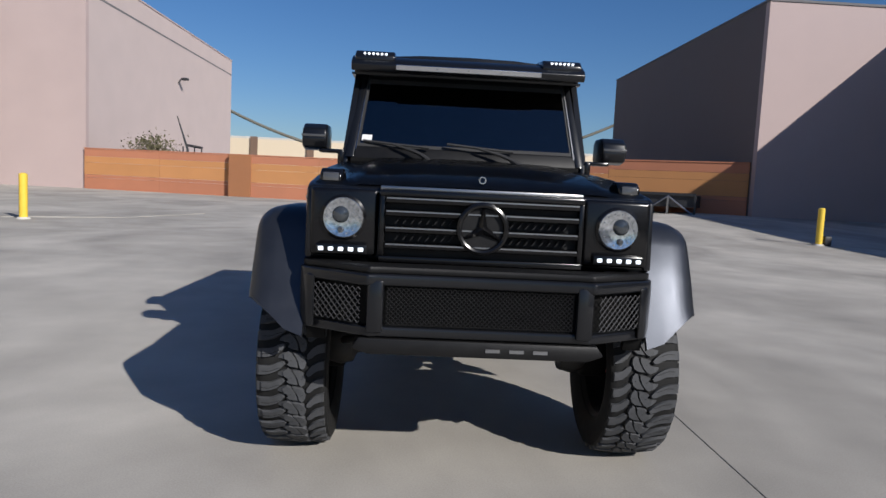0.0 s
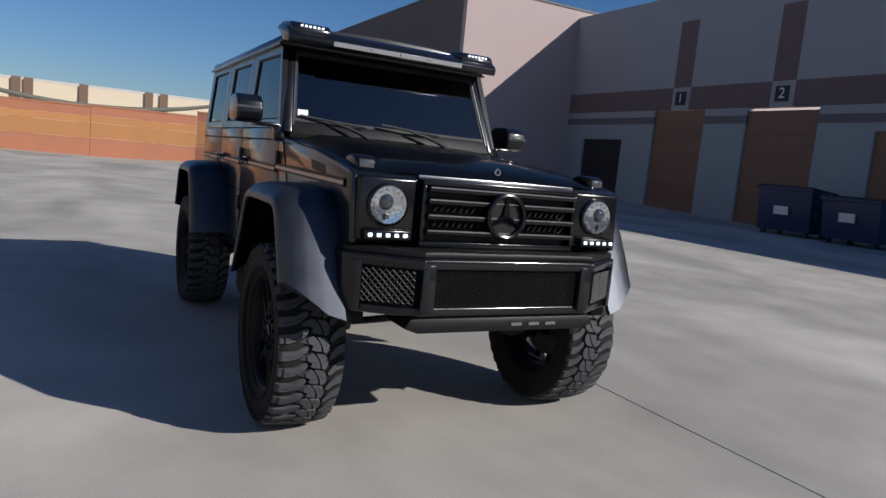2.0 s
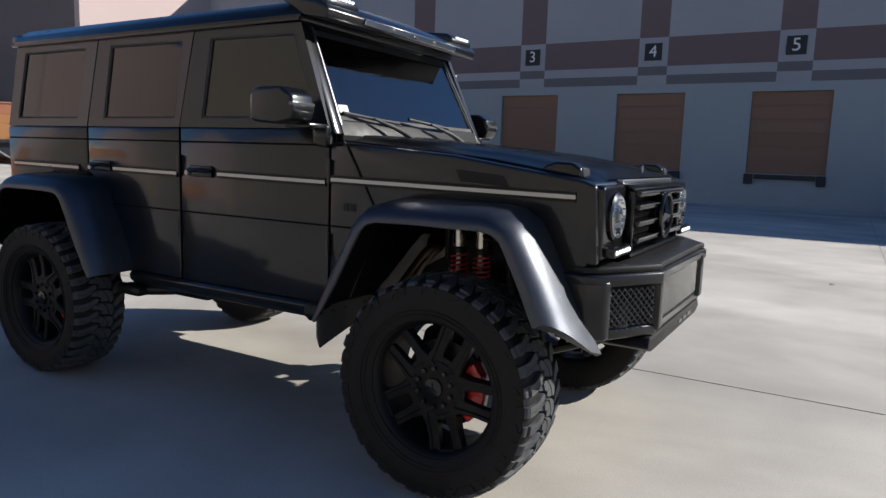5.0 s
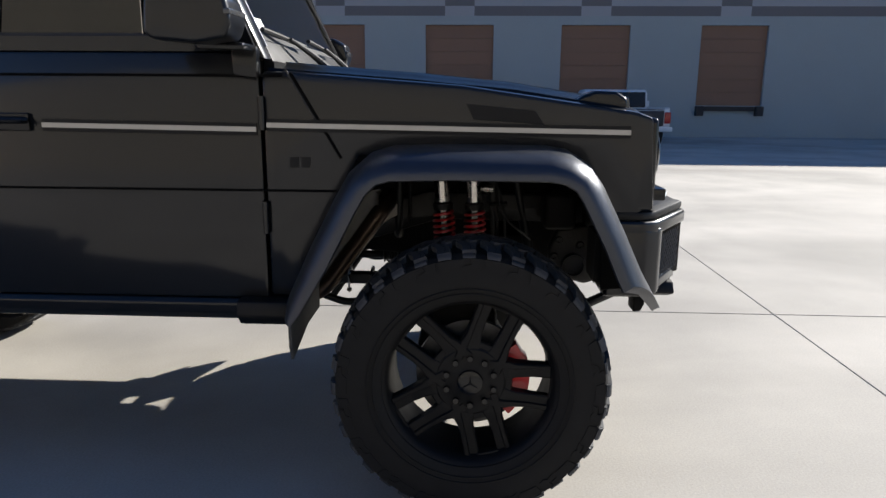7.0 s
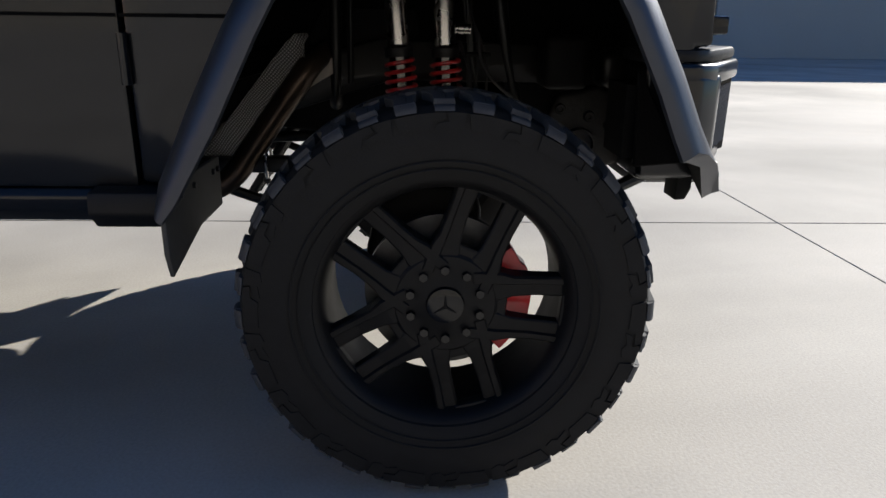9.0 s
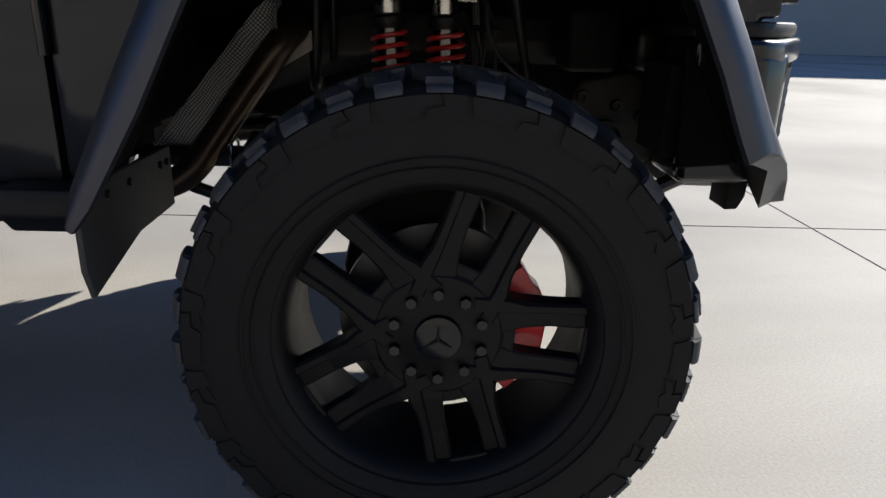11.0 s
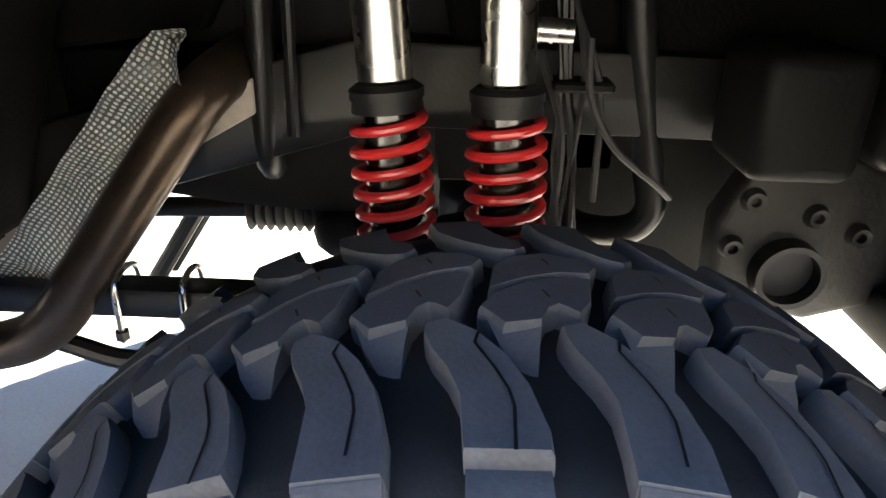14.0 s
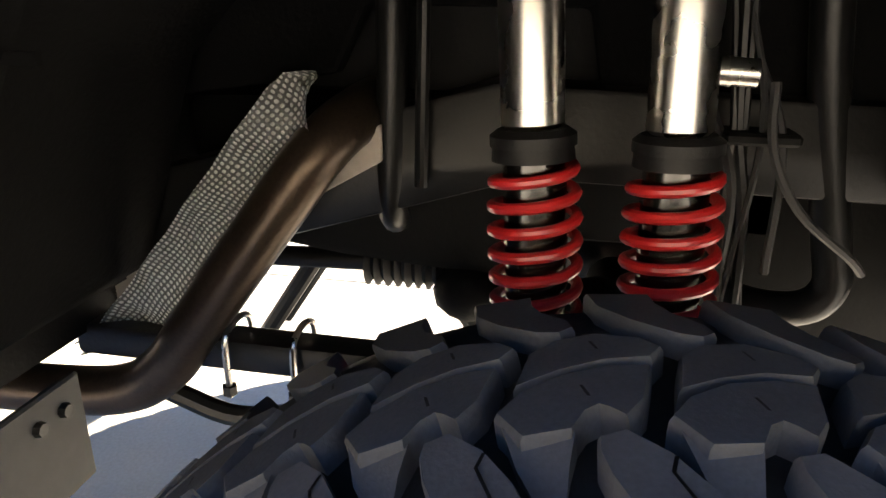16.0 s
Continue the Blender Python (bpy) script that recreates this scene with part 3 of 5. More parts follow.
def make_wheel():
    w = empty("wheel", "matt black five twin-spoke wheel with a knobbly mud tyre")
    part("tyre", tyre_bm(), TYRE, w, "black mud-terrain tyre", True)
    for r0, x in ((0.335, -0.1585), (0.318, -0.1535), (0.396, -0.1585)):
        part("sidewall_rib", tube([(x, r0 * math.cos(2 * math.pi * k / 80), r0 * math.sin(2 * math.pi * k / 80)) for k in range(80)], 0.0028, 6, closed=True), TYRE, w, "", True)
    for poly in ([(-0.106, 0.4325), (-0.008, 0.4335), (-0.004, 0.420), (-0.030, 0.417), (-0.040, 0.400), (-0.100, 0.402)],
                 [(-0.004, 0.4335), (0.034, 0.4335), (0.030, 0.402), (0.010, 0.396), (-0.002, 0.404), (-0.030, 0.396), (-0.024, 0.412), (0.001, 0.416)]):
        sb = sidewall_plate(poly)
        for i in range(NL // 2):
            piece("sidewall_block", sb, w, Matrix.Rotation(i * 4 * math.pi / NL, 4, "X"))
    for i in range(NL):
        for me, sel in LUGS:
            if sel == 2 or i % 2 == sel:
                piece("tread_lug", me, w, Matrix.Rotation(i * 2 * math.pi / NL, 4, "X"))
    rimp = [(-0.128, 0.290), (-0.130, 0.297), (-0.124, 0.300), (-0.112, 0.291), (-0.09, 0.281), (0.0, 0.276), (0.115, 0.281), (0.125, 0.297),
            (0.128, 0.290), (0.11, 0.268), (0.0, 0.262), (-0.085, 0.266), (-0.112, 0.276)]
    part("rim", lathe(rimp, 72), RIM, w, "matt black rim", True)
    for k in range(5):
        for s in (-1, 1):
            me = part("spoke", spoke_bm(s), RIM, w)
            me.matrix_basis = Matrix.Rotation(radians(22 - 72 * k), 4, "X") @ Matrix.Translation((0, s * 0.043, 0)) @ Matrix.Rotation(radians(-s * 3), 4, "X")
        web = part("spoke_web", bev(B(-0.094, -0.060, -0.040, 0.040, 0.262, 0.278), 0.006, 2), RIM, w)
        web.matrix_basis = Matrix.Rotation(radians(22 - 72 * k), 4, "X")
        # the recessed floor between the twin bars, near the hub
        web = part("spoke_web", bev(B(-0.088, -0.058, -0.030, 0.030, 0.10, 0.140), 0.006, 2), RIM, w)
        web.matrix_basis = Matrix.Rotation(radians(22 - 72 * k), 4, "X")
    hub = [(-0.099, 0.0), (-0.099, 0.052), (-0.094, 0.060), (-0.094, 0.112), (-0.086, 0.122), (-0.04, 0.120), (-0.04, 0.0)]
    part("hub", lathe(hub, 48, closed=False), RIM, w, "", True)
    capp = [(-0.112, 0.0), (-0.112, 0.032), (-0.108, 0.041), (-0.098, 0.044), (-0.09, 0.044)]
    cap = part("centre_cap", lathe(capp, 36, closed=False), GLOSS, w, "gloss black centre cap", True)
    bm = bmesh.new()
    for k in range(3):
        a = radians(90 + 120 * k)
        cyl(bm, (-0.1135, 0, 0), (-0.1135, 0.028 * math.cos(a), 0.028 * math.sin(a)), 0.004, 0.001, 6)
    part("emblem", bm, RIM, cap)
    for k in range(10):
        a = 2 * math.pi * k / 10 + 0.3
        bm = bmesh.new()
        cyl(bm, (-0.088, 0.082 * math.cos(a), 0.082 * math.sin(a)), (-0.106, 0.082 * math.cos(a), 0.082 * math.sin(a)), 0.0125, 0.010, 6)
        part("lug_nut", bm, GLOSS, w)
    dp = [(-0.012, 0.07), (-0.012, 0.186), (0.012, 0.186), (0.012, 0.07)]
    part("brake_disc", lathe(dp, 64), DISC, w, "grey steel brake disc")
    bm = bmesh.new()
    arc = [radians(a) for a in range(-46, 43, 6)]
    pr = [(-1, 0.122), (-1, 0.195), (0.3, 0.195), (0.3, 0.122)]
    rows = []
    for i, a in enumerate(arc):
        k = 0.045 + (0.008 if i in (3, 4, 5, 8, 9, 10) else 0)
        bulge = 0.006 if 2 < i < 12 else -0.004
        rows.append([bm.verts.new((x * k, -(r + (bulge if r > 0.15 else 0)) * math.cos(a), (r + (bulge if r > 0.15 else 0)) * math.sin(a))) for x, r in pr])
    for a, b in zip(rows, rows[1:]):
        for i in range(4):
            bm.faces.new((a[i], a[(i + 1) % 4], b[(i + 1) % 4], b[i]))
    bm.faces.new(rows[0][::-1]), bm.faces.new(rows[-1])
    bmesh.ops.recalc_face_normals(bm, faces=bm.faces)
    part("brake_caliper", bev(bm, 0.004, 2), REDP, w, "red brake caliper", True)
    return w


WX, WY = 0.824, 0.028
wheel = make_wheel()
wheel.parent = car
wheel.matrix_basis = Matrix.Translation((-WX, WY, TR - 0.001))
for m in (Matrix.Translation((-WX, 2.85 + WY, TR - 0.001)) @ Matrix.Rotation(radians(31), 4, "X"),
          Matrix.Translation((WX, WY, TR - 0.001)) @ Matrix.Rotation(math.pi, 4, "Z"),
          Matrix.Translation((WX, 2.85 + WY, TR - 0.001)) @ Matrix.Rotation(math.pi, 4, "Z")):
    copy_thing(wheel, m)


# -- bodywork --
def lean(bm):
    """The cabin sides lean in above the belt."""
    for v in bm.verts:
        if v.co.z > 1.5:
            v.co.x -= math.copysign((v.co.z - 1.5) * 0.085, v.co.x)
    return bm


def skin(name, poly, mtl, t=0.035, x=HW, bevel=0.012, side=-1, parent=None, label="", inset=0.0):
    bm = prism(poly, side * (x - t), side * x)
    if bevel:
        bev(bm, bevel, 2)
    return part(name, lean(bm), mtl, parent or car, label, True)


def ring(name, o, i, mtl, side, x=HW, t=0.035, parent=None, label=""):
    bm = bmesh.new()
    n = len(o)
    def row(pts, xx):
        return [bm.verts.new((side * xx, a, b)) for a, b in pts]
    O0, O1, I0, I1 = row(o, x), row(o, x - t), row(i, x - 0.004), row(i, x - t)
    for a, b in ((O0, I0), (I0, I1), (I1, O1), (O1, O0)):
        for k in range(n):
            bm.faces.new((a[k], a[(k + 1) % n], b[(k + 1) % n], b[k]))
    bmesh.ops.recalc_face_normals(bm, faces=bm.faces)
    return part(name, lean(bm), mtl, parent or car, label, True)


ARCH = [(-0.50, 0.74), (-0.30, 1.14), (0.37, 1.14), (0.60, 0.72)]
for sd in (-1, 1):
    # front wing
    wing = skin("front_wing", [(-0.575, 1.02), (-0.555, 1.325), (-0.50, 1.345), (0.07, 1.425), (0.63, 1.465), (0.73, 1.465), (0.73, 0.70), (0.635, 0.70), (0.41, 1.195), (-0.31, 1.195), (-0.50, 0.86), (-0.535, 1.02)], PAINT, side=sd, bevel=0.014)
    part("shut_line", prism([(0.525, 1.27), (0.645, 1.47), (0.653, 1.47), (0.533, 1.27)], sd * (HW - 0.002), sd * (HW + 0.0012)), BLACK, wing)
    part("side_vent", bev(prism([(-0.20, 1.30), (-0.17, 1.345), (0.055, 1.365), (0.03, 1.315)], sd * (HW - 0.01), sd * (HW + 0.0015)), 0.0012, 1), PLASTIC, wing, "black side vent")
    badge = part("wing_badge", prism([(0.575, 1.150), (0.575, 1.185), (0.605, 1.185), (0.605, 1.150)], sd * (HW - 0.001), sd * (HW + 0.003)), PLASTIC, wing, "small dark badge")
    part("badge_bar", prism([(0.615, 1.150), (0.615, 1.185), (0.645, 1.185), (0.645, 1.150)], sd * (HW - 0.001), sd * (HW + 0.003)), PLASTIC, badge)
    # doors and rear quarter, below the belt
    fd = skin("front_door", [(0.738, 0.69), (0.738, 1.525), (1.782, 1.525), (1.782, 0.69)], PAINT, side=sd)
    rd = skin("rear_door", [(1.792, 0.69), (1.792, 1.525), (2.618, 1.525), (2.618, 1.25), (2.42, 1.15), (2.24, 0.69)], PAINT, side=sd)
    rq = skin("rear_quarter", [(2.628, 1.25), (2.628, 1.525), (3.50, 1.525), (3.50, 0.80), (3.36, 0.80), (3.18, 1.20), (2.68, 1.20)], PAINT, side=sd)
    # belt to roof
    wins = ((fd, [(0.742, 1.527), (0.955, 2.03), (1.70, 2.04), (1.785, 1.527)], [(0.83, 1.575), (0.995, 1.985), (1.58, 1.99), (1.62, 1.575)]),
            (rd, [(1.79, 1.527), (1.71, 2.04), (2.54, 2.045), (2.615, 1.527)], [(1.83, 1.575), (1.80, 1.99), (2.43, 1.995), (2.47, 1.575)]),
            (rq, [(2.625, 1.527), (2.55, 2.045), (3.42, 2.045), (3.49, 1.527)], [(2.73, 1.575), (2.67, 1.995), (3.33, 1.995), (3.39, 1.575)]))
    for owner, o, i in wins:
        ring("window_frame", o, i, PAINT, sd, parent=owner)
        bm = prism(i, sd * (HW - 0.022), sd * (HW - 0.017))
        part("window", lean(bm), TINT, owner, "dark tinted side window")
        seal = [(a + (0.010 if a < sum(p[0] for p in i) / 4 else -0.010), b + (0.01 if b < 1.8 else -0.01)) for a, b in i]
        ring("window_seal", i, seal, BLACK, sd, HW - 0.006, 0.014, owner, "black rubber window seal")
    # trim strip pieces with bright inlay
    for owner, a, b in ((wing, -0.48, 0.715), (fd, 0.75, 1.48), (rd, 1.80, 2.36), (rq, 2.70, 3.42)):
        part("trim_base", prism([(a, 1.257), (a, 1.297), (b, 1.297 + (b - a) * 0.012), (b, 1.257 + (b - a) * 0.012)], sd * (HW + 0.001), sd * (HW + 0.011)), PLASTIC, owner)
        part("trim_inlay", prism([(a, 1.269), (a, 1.285), (b, 1.285 + (b - a) * 0.012), (b, 1.269 + (b - a) * 0.012)], sd * (HW + 0.011), sd * (HW + 0.0145)), ALU, owner, "slim bright trim inlay")
    for owner, y in ((fd, 1.61), (rd, 2.48)):
        hb = bmesh.new()
        box(hb, sd * HW if sd > 0 else sd * (HW + 0.012), sd * (HW + 0.012) if sd > 0 else sd * HW, y - 0.085, y + 0.085, 1.265, 1.325, 0.005, 2)
        hd = part("door_handle", hb, GLOSS, owner, "black pull door handle", True)
        part("grip", tube(smooth_path([(sd * (HW + 0.012), y - 0.075, 1.30), (sd * (HW + 0.045), y - 0.045, 1.302), (sd * (HW + 0.045), y + 0.045, 1.302), (sd * (HW + 0.012), y + 0.075, 1.30)], 5), 0.012, 8), GLOSS, hd, "", True)
        bm = bmesh.new()
        cyl(bm, (sd * (HW + 0.01), y + 0.1, 1.285), (sd * (HW + 0.022), y + 0.1, 1.285), 0.016, 0.013, 16)
        part("lock_button", bm, ALU, hd)
    # pressed creases: near-black strips that paint in their shade lines
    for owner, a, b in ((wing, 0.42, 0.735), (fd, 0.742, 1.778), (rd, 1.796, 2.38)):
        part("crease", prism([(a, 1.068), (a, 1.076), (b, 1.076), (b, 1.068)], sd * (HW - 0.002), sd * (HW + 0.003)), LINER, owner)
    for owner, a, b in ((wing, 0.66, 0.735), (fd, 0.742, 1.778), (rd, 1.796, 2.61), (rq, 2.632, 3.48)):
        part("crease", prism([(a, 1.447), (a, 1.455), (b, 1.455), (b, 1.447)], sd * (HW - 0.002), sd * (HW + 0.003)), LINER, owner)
    for y in (0.733,):
        for z in (0.98, 1.33):
            bm = bmesh.new()
            cyl(bm, (sd * (HW + 0.006), y, z - 0.055), (sd * (HW + 0.006), y, z + 0.055), 0.011, None, 12)
            part("door_hinge", bm, PAINT, fd)
    for z in (0.98, 1.33):
        bm = bmesh.new()
        cyl(bm, (sd * (HW + 0.006), 1.787, z - 0.05), (sd * (HW + 0.006), 1.787, z + 0.05), 0.011, None, 12)
        part("door_hinge", bm, PAINT, rd)
    # sill
    part("sill", bev(prism([(sd * (HW - 0.10), 0.60), (sd * (HW - 0.10), 0.70), (sd * (HW - 0.002), 0.688), (sd * (HW + 0.012), 0.67), (sd * (HW + 0.004), 0.635), (sd * (HW - 0.04), 0.60)], 0.66, 2.24, "y"), 0.006, 2), PAINT, car, "", True)
    part("sill_end", bev(prism([(sd * (HW - 0.06), 0.595), (sd * (HW - 0.06), 0.70), (sd * (HW + 0.05), 0.69), (sd * (HW + 0.06), 0.64), (sd * (HW + 0.02), 0.60)], 0.66, 0.84, "y"), 0.008, 2), PLASTIC, car, "", True)

# slanting panel seam between wing and scuttle
for sd in (-1, 1):
    part("panel_seam", prism([(0.628, 1.462), (0.637, 1.457), (0.475, 1.180), (0.466, 1.185)], sd * 0.754, sd * 0.7595), LINER, car)

# roof, with drip rails
bm = bmesh.new()
prof = [(-0.715, 2.035), (-0.722, 2.065), (-0.705, 2.10), (-0.63, 2.148), (-0.3, 2.172), (0, 2.177), (0.3, 2.172), (0.63, 2.148), (0.705, 2.10), (0.722, 2.06), (0.715, 2.035)]
prism([(x, z) for x, z in prof], 0.95, 3.44, "y", bm)
part("roof", bev(bm, 0.006, 2, 50), PAINT, car, "", True)
for sd in (-1, 1):
    part("drip_rail", prism([(sd * 0.714, 2.036), (sd * 0.735, 2.036), (sd * 0.735, 2.05), (sd * 0.714, 2.05)], 0.95, 3.46, "y"), PAINT, car)
part("roof_spoiler", bev(B(-0.69, 0.69, 3.42, 3.53, 2.07, 2.12), 0.012), PAINT, car, "", True)

# rear wall and tailgate with spare wheel cover
part("rear_wall", bev(B(-0.72, 0.72, 3.462, 3.50, 0.72, 1.56), 0.01), PAINT, car, "", True)
bm = bev(B(-0.70, 0.70, 3.43, 3.468, 1.565, 2.06), 0.01)
part("rear_window_frame", lean(bm), GLOSS, car)
bm = lathe([(-0.0, 0.0), (0.0, 0.36), (0.03, 0.39), (0.20, 0.39), (0.22, 0.36), (0.22, 0.0)], 40, closed=False)
sp = part("spare_wheel_cover", bm, GLOSS, car, "", True)
sp.matrix_basis = Matrix.Translation((0, 3.505, 1.22)) @ Matrix.Rotation(radians(90), 4, "Z")
part("rear_bumper", bev(B(-0.78, 0.78, 3.40, 3.60, 0.68, 0.86), 0.03, 3), PLASTIC, car, "", True)

# windscreen surround, glass, scuttle
def ws(u, v, d=0.0):
    """A point of the windscreen: u across, v from sill to header."""
    return Vector((u * (0.735 - 0.055 * v), 0.70 + 0.235 * v + 0.012 * u * u * 4 - d, 1.545 + 0.485 * v + 0.0 - 0.25 * d))


def ws_strip(u0, u1, v0, v1, d0, d1, bm):
    vs = [[bm.verts.new(ws(u, v, d)) for u, v in ((u0, v0), (u1, v0), (u1, v1), (u0, v1))] for d in (d0, d1)]
    a, b = vs
    bm.faces.new(a), bm.faces.new(b[::-1])
    for k in range(4):
        bm.faces.new((a[k], b[k], b[(k + 1) % 4], a[(k + 1) % 4]))
    bmesh.ops.recalc_face_normals(bm, faces=bm.faces)
    return bm


for u0, u1 in ((-1.0, -0.925), (0.925, 1.0)):
    part("windscreen_pillar", bev(ws_strip(u0, u1, -0.08, 1.05, -0.05, 0.012, bmesh.new()), 0.008), PAINT, car, "black windscreen pillar", True)
    e0 = u1 if u0 < 0 else u0 - 0.009
    part("screen_trim", ws_strip(e0, e0 + 0.009, 0.02, 0.99, -0.01, 0.016, bmesh.new()), ALU, car, "slim bright windscreen trim")
part("header_rail", bev(ws_strip(-0.925, 0.925, 0.96, 1.06, -0.05, 0.010, bmesh.new()), 0.006), PAINT, car, "", True)
part("windscreen_sill", bev(ws_strip(-0.925, 0.925, -0.10, 0.06, -0.05, 0.014, bmesh.new()), 0.006), PLASTIC, car, "dark windscreen sill", True)
part("windscreen", ws_strip(-0.925, 0.925, 0.06, 0.96, -0.004, 0.0, bmesh.new()), SCREEN, car, "slightly tinted windscreen")
for u0, u1, v0, v1 in ((-0.925, -0.895, 0.06, 0.96), (0.895, 0.925, 0.06, 0.96), (-0.895, 0.895, 0.06, 0.10), (-0.895, 0.895, 0.90, 0.96)):
    part("screen_band", ws_strip(u0, u1, v0, v1, 0.001, 0.0035, bmesh.new()), BLACK, car, "black windscreen edge band")
bm = ws_strip(-0.885, -0.80, 0.13, 0.21, 0.001, 0.003, bmesh.new())
part("sticker", bm, WHITE, car, "small white windscreen sticker")
for u0, u1 in ((-0.61, -0.26), (0.10, 0.48)):
    wp = part("wiper", tube(smooth_path([ws(u0, 0.11, 0.035), ws(u0 * 0.4 + u1 * 0.6, 0.02, 0.05), ws(u1, -0.10, 0.075)], 5), [0.007 + 0.001 * k for k in range(11)], 8), BLACK, car, "black windscreen wiper", True)
    part("blade", tube([ws(u0 - 0.26, 0.135, 0.012), ws(u0, 0.105, 0.018), ws(u0 + 0.30, 0.075, 0.014)], 0.009, 6), BLACK, wp)
    bm = bmesh.new()
    cyl(bm, ws(u1, -0.14, 0.05), ws(u1, -0.08, 0.09), 0.020, 0.016, 12)
    part("wiper_hinge", bm, BLACK, wp, "", True)

# roof light visor above the windscreen
vis = part("light_visor", bev(prism([(0.79, 2.035), (0.775, 2.075), (0.80, 2.105), (0.86, 2.135), (1.02, 2.165), (1.10, 2.15), (1.02, 2.12), (0.93, 2.06)], -0.725, 0.725), 0.008, 2), PAINT, car, "black roof visor with lamp pods", True)
part("visor_bar", bev(prism([(0.770, 2.045), (0.764, 2.078), (0.776, 2.082), (0.782, 2.046)], -0.45, 0.45), 0.003, 1), SILVER, vis, "bright silver light bar strip", True)
for x in (-0.2, 0.0, 0.2):
    bm = bmesh.new()
    cyl(bm, (x, 0.775, 2.062), (x, 0.758, 2.060), 0.007, None, 10)
    part("bolt", bm, CHROME, vis)
for sd in (-1, 1):
    pod = part("lamp_pod", bev(prism([(0.80, 2.09), (0.80, 2.135), (0.84, 2.165), (1.06, 2.19), (1.10, 2.15), (1.0, 2.10)], sd * 0.46, sd * 0.705), 0.012, 2), PAINT, vis, "", True)
    for k in range(6):
        x = sd * (0.515 + 0.026 * k)
        part("led", bev(B(x - 0.008, x + 0.008, 0.794, 0.806, 2.134, 2.148), 0.004, 1), LED, pod, "small white led")
part("antenna", tube([(0.05, 3.25, 2.15), (0.05, 3.33, 2.24)], 0.012, 8), GLOSS, car)

# bonnet
def bonnet():
    bm = bmesh.new()
    ys = [-0.53, -0.50, -0.40, -0.1, 0.25, 0.6, 0.72]
    zs = [1.335, 1.355, 1.372, 1.418, 1.45, 1.475, 1.485]
    xs = [-0.735, -0.715, -0.60, -0.56, -0.52, -0.25, 0, 0.25, 0.52, 0.56, 0.60, 0.715, 0.735]
    dz = [-0.03, -0.006, -0.004, 0.010, 0.022, 0.030, 0.032, 0.030, 0.022, 0.010, -0.004, -0.006, -0.03]
    vs = [[bm.verts.new((x, y, z + d * (1 if i > 1 else 0.4))) for x, d in zip(xs, dz)] for i, (y, z) in enumerate(zip(ys, zs))]
    for i in range(len(ys) - 1):
        for j in range(len(xs) - 1):
            bm.faces.new((vs[i][j], vs[i][j + 1], vs[i + 1][j + 1], vs[i + 1][j]))
    bmesh.ops.solidify(bm, geom=bm.faces, thickness=0.02)
    return bm


bon = part("bonnet", bonnet(), PAINT, car, "black bonnet with a raised centre", True)
part("bonnet_trim", bev(B(-0.44, 0.44, -0.565, -0.535, 1.325, 1.343), 0.004), ALU, bon, "bright trim strip", True)
star = part("bonnet_badge", tube([(0.014 * math.cos(a), -0.525, 1.385 + 0.014 * math.sin(a)) for a in [2 * math.pi * k / 16 for k in range(16)]], 0.004, 6, closed=True), CHROME, bon)
for sd in (-1, 1):
    sg = part("turn_signal", bev(prism([(-0.48, 1.345), (-0.475, 1.385), (-0.44, 1.408), (-0.37, 1.41), (-0.33, 1.395), (-0.30, 1.372)], sd * 0.615, sd * 0.715), 0.012, 3), GLOSS, car, "dark wing-top turn signal", True)
    part("lens", bev(prism([(-0.486, 1.352), (-0.482, 1.385), (-0.47, 1.392), (-0.46, 1.355)], sd * 0.63, sd * 0.70), 0.003, 2), AMBER, sg, "clear signal lens", True)

